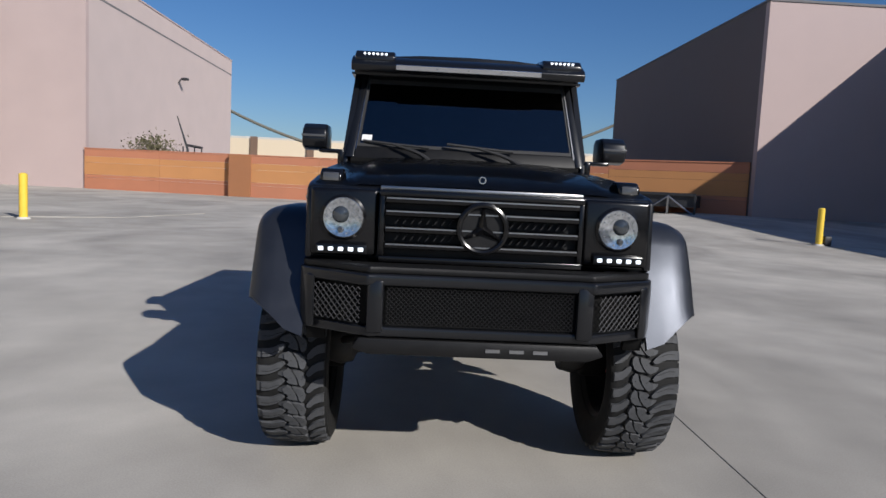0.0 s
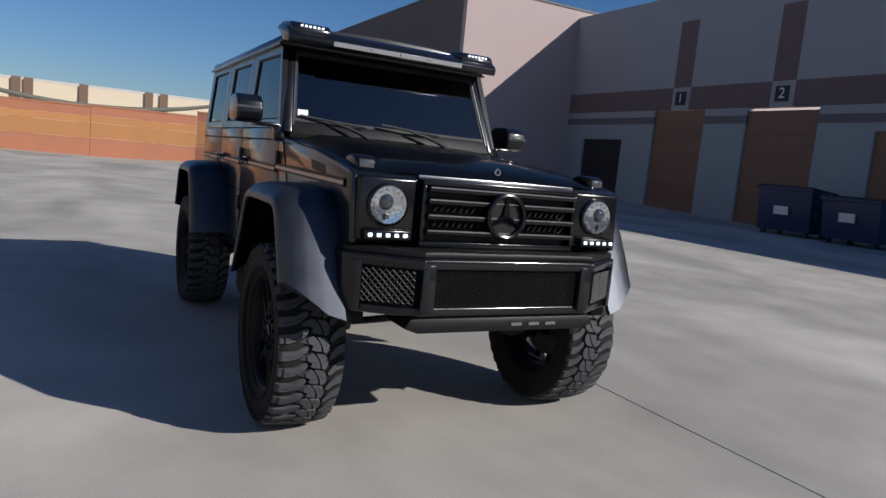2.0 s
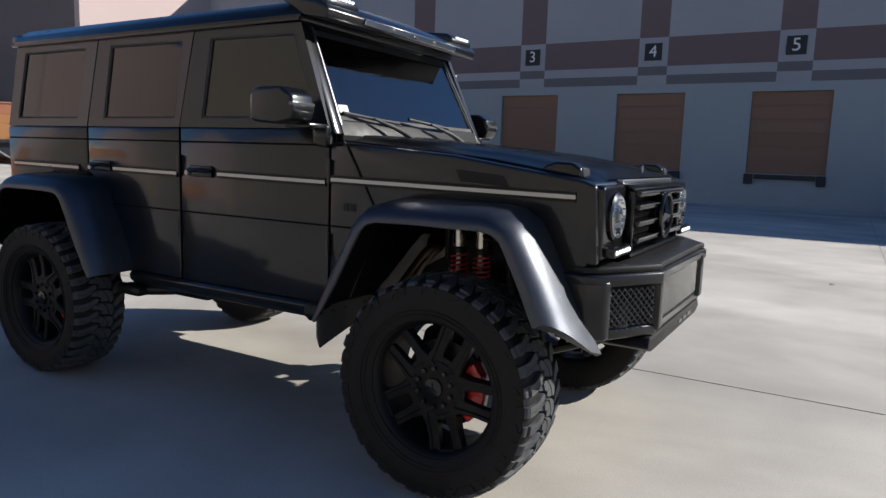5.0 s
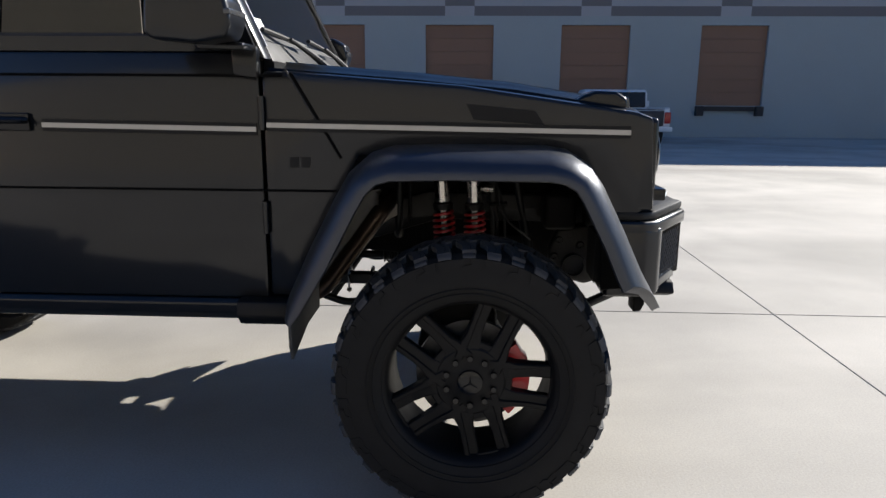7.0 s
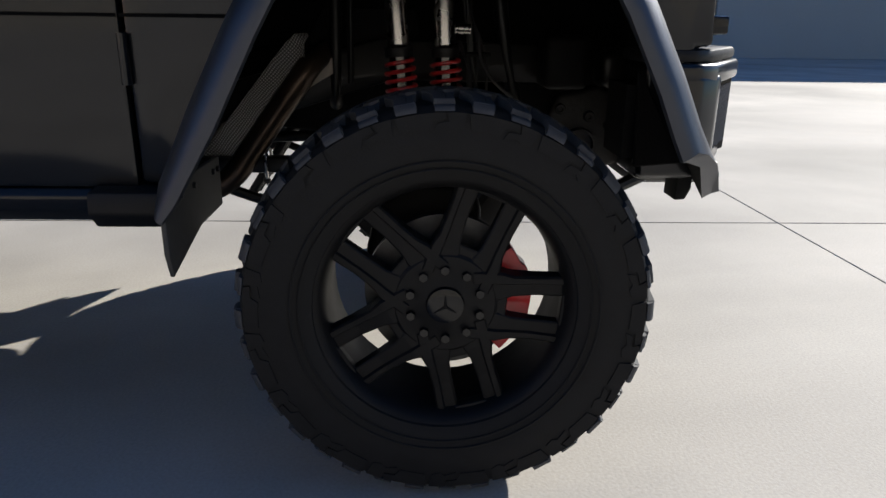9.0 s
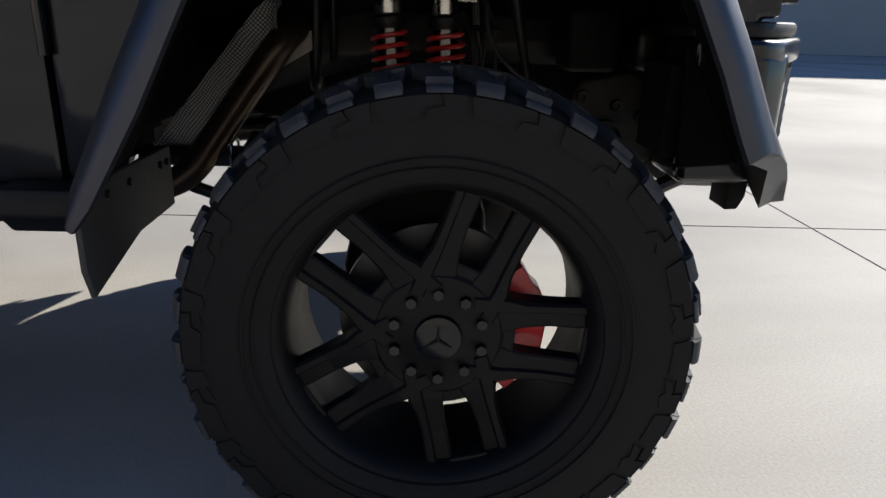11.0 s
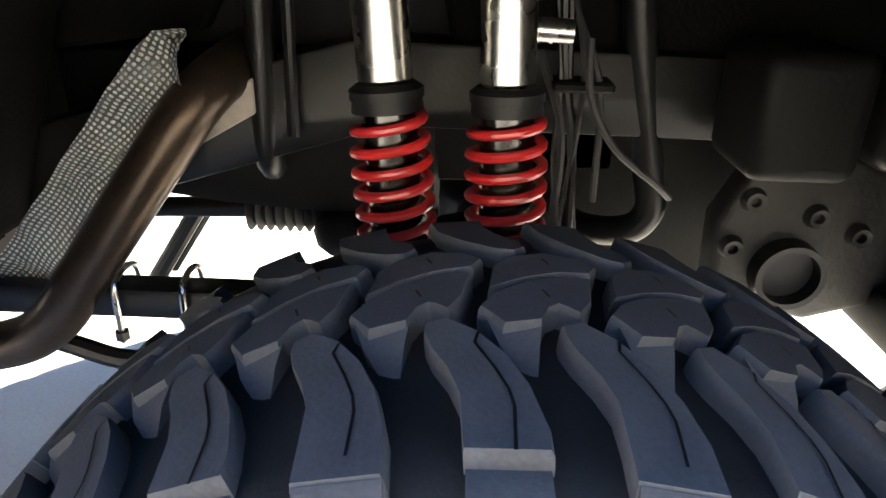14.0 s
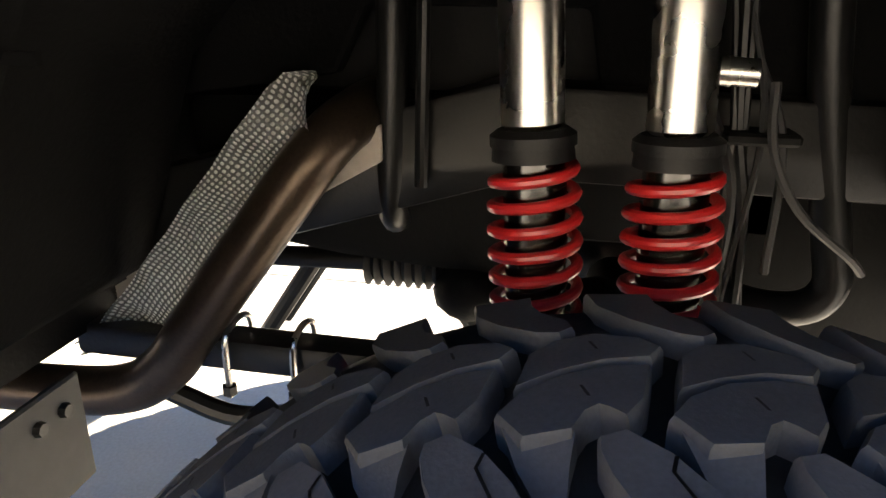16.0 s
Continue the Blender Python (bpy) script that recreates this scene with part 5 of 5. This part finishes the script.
    part("bracket_post", tube([(sd * 0.36, 0.275, 1.20), (sd * 0.36, 0.28, 0.90)], 0.008, 10), UNDERG, car, "", True)
    part("sway_bar", tube(smooth_path([(sd * 0.33, -0.13, 1.16), (sd * 0.325, -0.155, 1.0), (sd * 0.32, -0.185, 0.86), (sd * 0.32, -0.195, 0.80), (sd * 0.31, -0.165, 0.765), (sd * 0.26, -0.10, 0.755), (sd * 0.10, -0.08, 0.755)], 6), 0.021, 14), UNDERG, car, "glossy black sway bar", True)
    rod = part("steering_rod", tube([(sd * 0.16, 0.62, 0.715), (sd * 0.16, 0.40, 0.722), (sd * 0.17, 0.10, 0.74)], 0.017, 12), UNDERG, car, "", True)
    bl = lathe([(0.016 * k / 2, 0.038 if k % 2 else 0.027) for k in range(18)] + [(0.144, 0.0), (0.0, 0.0)], 18)
    bmesh.ops.rotate(bl, verts=bl.verts, matrix=Matrix.Rotation(radians(90), 3, "Z"))
    bmesh.ops.translate(bl, verts=bl.verts, vec=(sd * 0.17, 0.27, 0.725))
    for (y, z, r) in ((0.245, 0.70, 0.055), (0.16, 0.68, 0.06), (0.06, 0.68, 0.07)):
        bm = bmesh.new()
        bmesh.ops.create_icosphere(bm, subdivisions=2, radius=r, matrix=Matrix.Translation((sd * 0.20, y, z)) @ Matrix.Diagonal((0.8, 1.0, 0.85, 1)))
        part("steering_joint", bm, UNDER, rod, "", True)
    part("rubber_boot", bl, BLACK, rod, "ribbed rubber boot", True)
    arm = part("radius_arm", bev(B(*sorted((sd * 0.37, sd * 0.42)), 0.05, 0.74, 0.655, 0.70), 0.008, 2), UNDERG, car, "black radius arm", True)
    for y in (0.425, 0.515):
        part("clamp_bolt", tube(smooth_path([(sd * 0.43, y, 0.625), (sd * 0.43, y, 0.70), (sd * 0.41, y, 0.718), (sd * 0.38, y, 0.718), (sd * 0.36, y, 0.70), (sd * 0.36, y, 0.64)], 4), 0.0045, 8), CHROME, arm, "bright clamp bolt", True)
        bm = bmesh.new()
        cyl(bm, (sd * 0.43, y, 0.63), (sd * 0.43, y, 0.642), 0.010, None, 6)
        part("nut", bm, CAST, arm)
    part("arm_bracket", tube(smooth_path([(sd * 0.40, 0.66, 0.62), (sd * 0.40, 0.60, 0.595), (sd * 0.40, 0.52, 0.575), (sd * 0.40, 0.40, 0.60)], 5), 0.015, 10), UNDERG, car, "", True)
    part("diagonal_brace", tube([(sd * 0.05, 0.50, 0.74), (sd * 0.05, 0.66, 0.50)], 0.016, 10), UNDERG, car, "", True)
    # gearbox casting with a round port and bolts, ahead of the axle
    cs = part("axle_casting", bev(prism([(-0.28, 0.70), (-0.275, 0.80), (-0.31, 0.875), (-0.42, 0.90), (-0.55, 0.86), (-0.56, 0.70), (-0.42, 0.655)], sd * 0.30, sd * 0.36), 0.014, 3), CAST, car, "dull grey axle casting", True)
    o = part("port", lathe([(0, 0.038), (-0.028, 0.038), (-0.028, 0.046), (0, 0.048)], 32), UNDERG, cs, "black round port", True)
    o.matrix_basis = Matrix.Translation((sd * 0.36, -0.375, 0.735)) if sd < 0 else Matrix.Translation((sd * 0.36, -0.375, 0.735)) @ Matrix.Rotation(math.pi, 4, "Z")
    bm = bmesh.new()
    cyl(bm, (sd * 0.352, -0.375, 0.735), (sd * 0.364, -0.375, 0.735), 0.038, None, 32)
    part("port_floor", bm, BLACK, cs)
    for y, z in ((-0.315, 0.835), (-0.298, 0.768), (-0.40, 0.815), (-0.46, 0.79)):
        bm = lathe([(0, 0.007), (-0.012, 0.007), (-0.014, 0.013), (0, 0.017)], 16)
        o = part("bolt", bm, CAST, cs, "", True)
        o.matrix_basis = Matrix.Translation((sd * 0.36, y, z)) if sd < 0 else Matrix.Translation((sd * 0.36, y, z)) @ Matrix.Rotation(math.pi, 4, "Z")
    part("washer_tank", bev(B(*sorted((sd * 0.36, sd * 0.50)), -0.36, -0.24, 0.90, 1.04), 0.02, 3), UNDER, car, "", True)
    part("horn", bev(B(*sorted((sd * 0.34, sd * 0.46)), -0.48, -0.40, 0.90, 1.0), 0.025, 3), UNDERG, car, "", True)
    for k, (y0, z0, y1, z1) in enumerate(((-0.04, 1.13, -0.06, 0.80), (-0.06, 1.06, -0.10, 0.84), (-0.02, 1.02, -0.05, 0.78))):
        part("brake_hose", tube(smooth_path([(sd * 0.40, y0, z0), (sd * 0.42, y0 - 0.03, (z0 + z1) / 2 + 0.03), (sd * 0.40, y1, z1)], 6), 0.0035 + 0.001 * k, 6), BLACK, car, "thin black brake hose", True)
    for k in range(3):
        y0 = -0.045 - 0.011 * k
        part("cable", tube(smooth_path([(sd * (0.40 + 0.008 * (k % 2)), y0 + 0.02, 1.16), (sd * 0.41, y0 + 0.006 * (k % 3), 1.0), (sd * (0.42 - 0.01 * k), y0 - 0.012 * (k % 2), 0.90), (sd * 0.40, y0 - 0.02, 0.74)], 5), 0.0042 + 0.0012 * (k % 2), 7), UNDERG, car, "black rubber-covered cable", True)
    for z in (0.985,):
        part("cable_clip", bev(B(*sorted((sd * 0.385, sd * 0.432)), -0.105, -0.035, z - 0.006, z + 0.006), 0.003, 1), UNDER, car)
    part("brake_hose", tube(smooth_path([(sd * 0.44, -0.07, 1.04), (sd * 0.45, -0.075, 0.98), (sd * 0.44, -0.11, 0.92), (sd * 0.42, -0.17, 0.87), (sd * 0.38, -0.20, 0.84)], 5), 0.0045, 7), BLACK, car, "", True)
    part("lower_link", tube([(sd * 0.60, -0.30, 0.60), (sd * 0.45, -0.62, 0.70)], 0.018, 10), UNDERG, car, "", True)
    part("bumper_bracket", bev(prism([(-0.570, 0.69), (-0.575, 0.82), (-0.535, 0.82), (-0.532, 0.662), (-0.558, 0.664)], sd * 0.658, sd * 0.74), 0.004), UNDER, car, "", True)
    part("liner_panel", B(*sorted((sd * 0.14, sd * 0.16)), 0.10, 0.36, 0.83, 1.02), CAST, car)


# ---- things round the yard ----
STEELW = mat("pickup_white", (0.62, 0.64, 0.66), 0.35, vary=0.06, coat=0.5)
BLUEM = mat("dumpster_blue", (0.018, 0.035, 0.085), 0.5, vary=0.2, scale=4)
TAILRED = mat("tail_lamp_red", (0.35, 0.02, 0.02), 0.25)
CABLE = mat("grey_band", (0.13, 0.125, 0.10), 0.8)
LEAF = mat("dusty_leaf", (0.12, 0.11, 0.055), 0.7, vary=0.3, island=0.3)
BARK = mat("grey_bark", (0.14, 0.11, 0.08), 0.9, vary=0.3)
DARKM = mat("dark_steel", (0.035, 0.036, 0.04), 0.55, metal=0.4, vary=0.2)
KERB = mat("pale_kerb", (0.50, 0.48, 0.44), 0.9, vary=0.08)


def bollard(x, y, foot):
    b = empty("bollard", "yellow steel post standing on the concrete yard", "bollard", "yellow bollards", at=(x, y, rise(x, y)))
    bm = bmesh.new()
    cyl(bm, (0, 0, 0), (0, 0, 1.12), 0.10, None, 20)
    bmesh.ops.create_uvsphere(bm, u_segments=20, v_segments=8, radius=0.0995, matrix=Matrix.Translation((0, 0, 1.12)) @ Matrix.Diagonal((1, 1, 0.4, 1)))
    part("post", bm, YELLOW, b, "", True)
    bm = bmesh.new()
    cyl(bm, (0, 0, 0), (0, 0, 0.05), 0.17, 0.14, 20)
    part("base", bm, KERB, b, "", True)
    if foot:
        part("weight", bev(B(0.12, 0.34, -0.12, 0.12, 0, 0.3), 0.03, 2), DARKM, b, "dark block at its foot", True)
    return b


bollard(-10.2, 14.1, False)
bollard(12.1, 17.1, True)
# raised kerb pads where the yard meets the buildings
tagged(mesh_ob("kerb_1", prism([(-30, 14.4), (-10.9, 14.4), (-8.6, 16.2), (-7.5, 20.0), (-30, 20.0)], 0, 0.02, "z"), CONC), "low concrete kerb pad by the bollard", "kerb", kind="structure")


def pickup(m):
    """A pale pickup seen from behind; its nose points to -y before m."""
    p = empty("pickup_truck", "pale blue-white older pickup parked nose to the docks", "truck")
    body = part("body", bev(prism([(-2.5, 0.55), (-2.52, 0.95), (-2.4, 1.05), (-1.2, 1.12), (-1.0, 1.14), (2.5, 1.14), (2.5, 0.60), (2.2, 0.55)], -0.95, 0.95), 0.05, 3), STEELW, p, "", True)
    cab = part("cab", bev(prism([(-1.1, 1.12), (-0.6, 1.72), (-0.4, 1.78), (0.45, 1.78), (0.62, 1.70), (0.70, 1.12)], -0.82, 0.82), 0.06, 3), STEELW, p, "", True)
    part("rear_window", bev(prism([(0.66, 1.20), (0.59, 1.70), (0.645, 1.70), (0.722, 1.20)], -0.76, 0.76), 0.01), GLOSS, cab, "dark rear window")
    for sx in (-1, 1):
        part("side_window", prism([(-0.75, 1.2), (-0.5, 1.62), (0.4, 1.64), (0.5, 1.2)], sx * 0.815, sx * 0.83), GLOSS, cab, "dark side window")
        part("mirror", bev(B(*sorted((sx * 0.95, sx * 1.2)), -0.75, -0.62, 1.2, 1.42), 0.04, 2), STEELW, p, "", True)
        part("tail_lamp", bev(B(*sorted((sx * 0.80, sx * 0.955)), 2.49, 2.53, 0.74, 1.08), 0.015, 2), TAILRED, p, "red tail lamp", True)
        for y in (-1.6, 1.6):
            bm = bmesh.new()
            cyl(bm, (sx * 0.70, y, 0.38), (sx * 0.94, y, 0.38), 0.38, None, 28)
            w = part("wheel", bev(bm, 0.03, 2, 60), TYRE, p, "dark tyre", True)
            bm = bmesh.new()
            cyl(bm, (sx * 0.90, y, 0.38), (sx * 0.95, y, 0.38), 0.2, 0.17, 20)
            part("hubcap", bm, ALU, w)
        part("bed_wall", bev(B(*sorted((sx * 0.80, sx * 0.94)), 0.8, 2.45, 1.13, 1.22), 0.03, 2), STEELW, p, "", True)
    part("tailgate", bev(B(-0.78, 0.78, 2.51, 2.545, 0.66, 1.12), 0.02, 2), DARKM, p, "black tailgate panel", True)
    part("bed_floor", B(-0.8, 0.8, 0.8, 2.48, 1.143, 1.15), DARKM, p)
    part("rear_bumper", bev(B(-0.96, 0.96, 2.50, 2.72, 0.50, 0.64), 0.03, 2), STEELW, p, "", True)
    part("number_plate", B(-0.16, 0.16, 2.722, 2.728, 0.53, 0.62), WHITE, p)
    p.matrix_basis = m
    return p


pickup(Matrix.Translation((20.0, -4.4, 0.0)) @ Matrix.Rotation(radians(93), 4, "Z") @ Matrix.Diagonal((1.2, 1.0, 0.95, 1)))


def dumpster(x, y, h, rz):
    d = empty("dumpster", "dark blue steel dumpster with a black lid beside the docks", "dumpster", "blue dumpsters", at=(x, y, 0))
    part("bin", bev(prism([(-0.75, 0.16), (-0.95, h), (0.80, h - 0.15), (0.75, 0.16)], -1.0, 1.0), 0.03, 2), BLUEM, d, "", True)
    part("rim", bev(B(-1.05, 1.05, -1.0, -0.9, h - 0.12, h), 0.02), BLUEM, d)
    part("lid", bev(prism([(-1.0, h + 0.004), (-0.98, h + 0.06), (0.85, h - 0.08), (0.85, h - 0.14)], -1.02, 1.02), 0.015, 2), BLACK, d, "black plastic lid", True)
    for sx in (-1, 1):
        part("lift_pocket", bev(B(*sorted((sx * 1.0, sx * 1.12)), -0.6, 0.6, 0.75, 0.95), 0.015), BLUEM, d)
        for yy in (-0.6, 0.6):
            part("foot", bev(B(sx * 0.8 - 0.08, sx * 0.8 + 0.08, yy - 0.08, yy + 0.08, 0, 0.17), 0.01), DARKM, d)
    part("label_plate", B(-0.3, 0.25, -0.875, -0.86, 0.85, 1.15), WHITE, d, "pale worn label").rotation_euler = (radians(6), 0, 0)
    d.rotation_euler = (0, 0, radians(rz))
    return d


dumpster(21.6, 12.9, 1.75, -84)
dumpster(21.4, 10.2, 1.55, -92)

# sagging band strung high between the two warehouses
pts = [(1.51 * x, 85.0, 4.0 + 0.0219 * (x + 0.5) ** 2) for x in np.linspace(-24, 24, 40)]
tagged(mesh_ob("sagging_cable", tube(pts, [0.18 + 0.15 * math.exp(-((p[0]) / 9) ** 2) for p in pts], 8), CABLE, True), "grey sagging band strung between two warehouses", "cable")

for x in (-36.2, 36.2):
    tagged(mesh_ob("utility_pole", tube([(x, 85, 0), (x, 85, 16.9)], [0.22, 0.16], 10), DARKBR, True), "tall brown pole that holds the sagging band", "pole", "utility poles")

# far cream wall with brown posts behind the fence
far = empty("far_wall", "far cream stucco wall with brown posts", "wall", kind="structure", at=(0, 95, 0))
part("wall_face", B(-60, 50, 0, 0.3, 0, 6.6), CREAM, far)
for x in (-32, -23.8, -15.9, -8.7, -7.4, -1.5, 6.0, 7.8, 14.7, 20.2, 27):
    part("post", B(x - 0.5, x + 0.5, -0.25, -0.004, 0, 6.9), DARKBR, far, "brown post")
low = empty("far_building", "long low sunlit cream building beyond the fence", "building", at=(-4, 140, 0))
part("wall", B(-70, 60, 0, 12, 0, 9.0), CREAM, low)
part("roof_edge", B(-70.2, 60.2, -0.2, 12.2, 9.0, 9.4), KERB, low)


def wall_lamp(x, y, z):
    w = empty("wall_lamp", "black wall lamp high on a stucco warehouse", "lamp", at=(x, y, z))
    part("arm", tube(smooth_path([(0, 0, -0.35), (0.25, -0.05, 0.02), (0.55, -0.1, 0.1)], 5), 0.06, 8), DARKM, w, "", True)
    part("head", bev(B(0.35, 0.95, -0.3, 0.1, -0.04, 0.18), 0.05, 2), DARKM, w, "", True)


wall_lamp(-22.5, 60.5, 9.7)

# loading arm that stands behind the fence
arm = empty("loading_arm", "dark steel loading arm standing behind the orange wall", "crane", at=(-17.2, 46.0, 0))
part("mast", tube([(0.5, 0, 0), (0.45, 0, 3.0), (-0.3, 0, 5.3)], [0.09, 0.09, 0.04], 8), DARKM, arm, "", True)
part("beam", tube([(0.45, 0, 3.3), (1.5, 0, 3.15)], 0.09, 8), DARKM, arm, "", True)
for x in (0.1, 0.9, 1.4):
    part("leg", tube([(x, 0.1, 0), (x, 0.1, 3.2)], 0.05, 8), DARKM, arm, "", True)


def bush(x, y, z):
    b = empty("bush", "dusty green shrub showing above the orange wall", "shrub", at=(x, y, 0))
    tr = bmesh.new()
    for k in range(5):
        a = 2 * math.pi * k / 5
        tube([(0, 0, 0), (0.2 * math.cos(a), 0.2 * math.sin(a), 1.2), (0.9 * math.cos(a), 0.6 * math.sin(a), z - 0.5)], [0.07, 0.05, 0.02], 6, tr)
    part("trunk", tr, BARK, b)
    bm = bmesh.new()
    rnd = random.Random(5)
    for k in range(900):
        u, v, w = rnd.gauss(0, 0.62), rnd.gauss(0, 0.5), rnd.gauss(0, 0.38)
        c = Vector((u * 1.2, v, z - 0.35 + w))
        s = rnd.uniform(0.07, 0.15)
        d1, d2 = Vector((rnd.uniform(-1, 1), rnd.uniform(-1, 1), rnd.uniform(-1, 1))).normalized() * s, Vector((rnd.uniform(-1, 1), rnd.uniform(-1, 1), rnd.uniform(-1, 1))).normalized() * s * 0.6
        bm.faces.new([bm.verts.new(c + q) for q in (d1, d2, -d1, -d2)])
    tagged(part("crown", bm, LEAF, b), kind="stuff")


bush(-19.4, 46.5, 3.5)


def rack(x, y, n):
    """A long low trailer frame with diagonal braces."""
    r = empty("trailer_frame", "dark steel trailer frame with pale braces by the wall", "trailer", at=(x, y, rise(x, y)))
    r.rotation_euler = (0, 0, radians(-30))
    L = n * 1.3
    for z in (0.12, 1.25):
        part("rail", B(0, L, -0.06, 0.06, z - 0.07, z + 0.07), DARKM, r)
    part("bed", B(0, L, 0.07, 1.9, 0.6, 1.22), DARKM, r)
    for k in range(n + 1):
        part("upright", B(k * 1.3 - 0.05, k * 1.3 + 0.05, -0.05, 0.05, 0.0, 1.18), ALU if k % 2 == 0 else DARKM, r)
    for k in range(n):
        a, b = (0.2, 1.15) if k % 2 else (1.15, 0.2)
        part("brace", tube([(k * 1.3, -0.07, a), ((k + 1) * 1.3, -0.07, b)], 0.045, 6), ALU, r, "pale diagonal brace")
    return r


rack(5.5, 34.5, 7)

# small oil stains and leaves on the yard
spot = tagged(mesh_ob("oil_spot", prism([(0.06 * math.cos(a) * (1 + 0.3 * math.sin(3 * a)), 0.03 * math.sin(a)) for a in [2 * math.pi * k / 14 for k in range(14)]], 0.0, 0.0035, "z"), JOINT), "small dark oil spot on the concrete", "stain")
spot.location = (6.4, -1.3, 0)
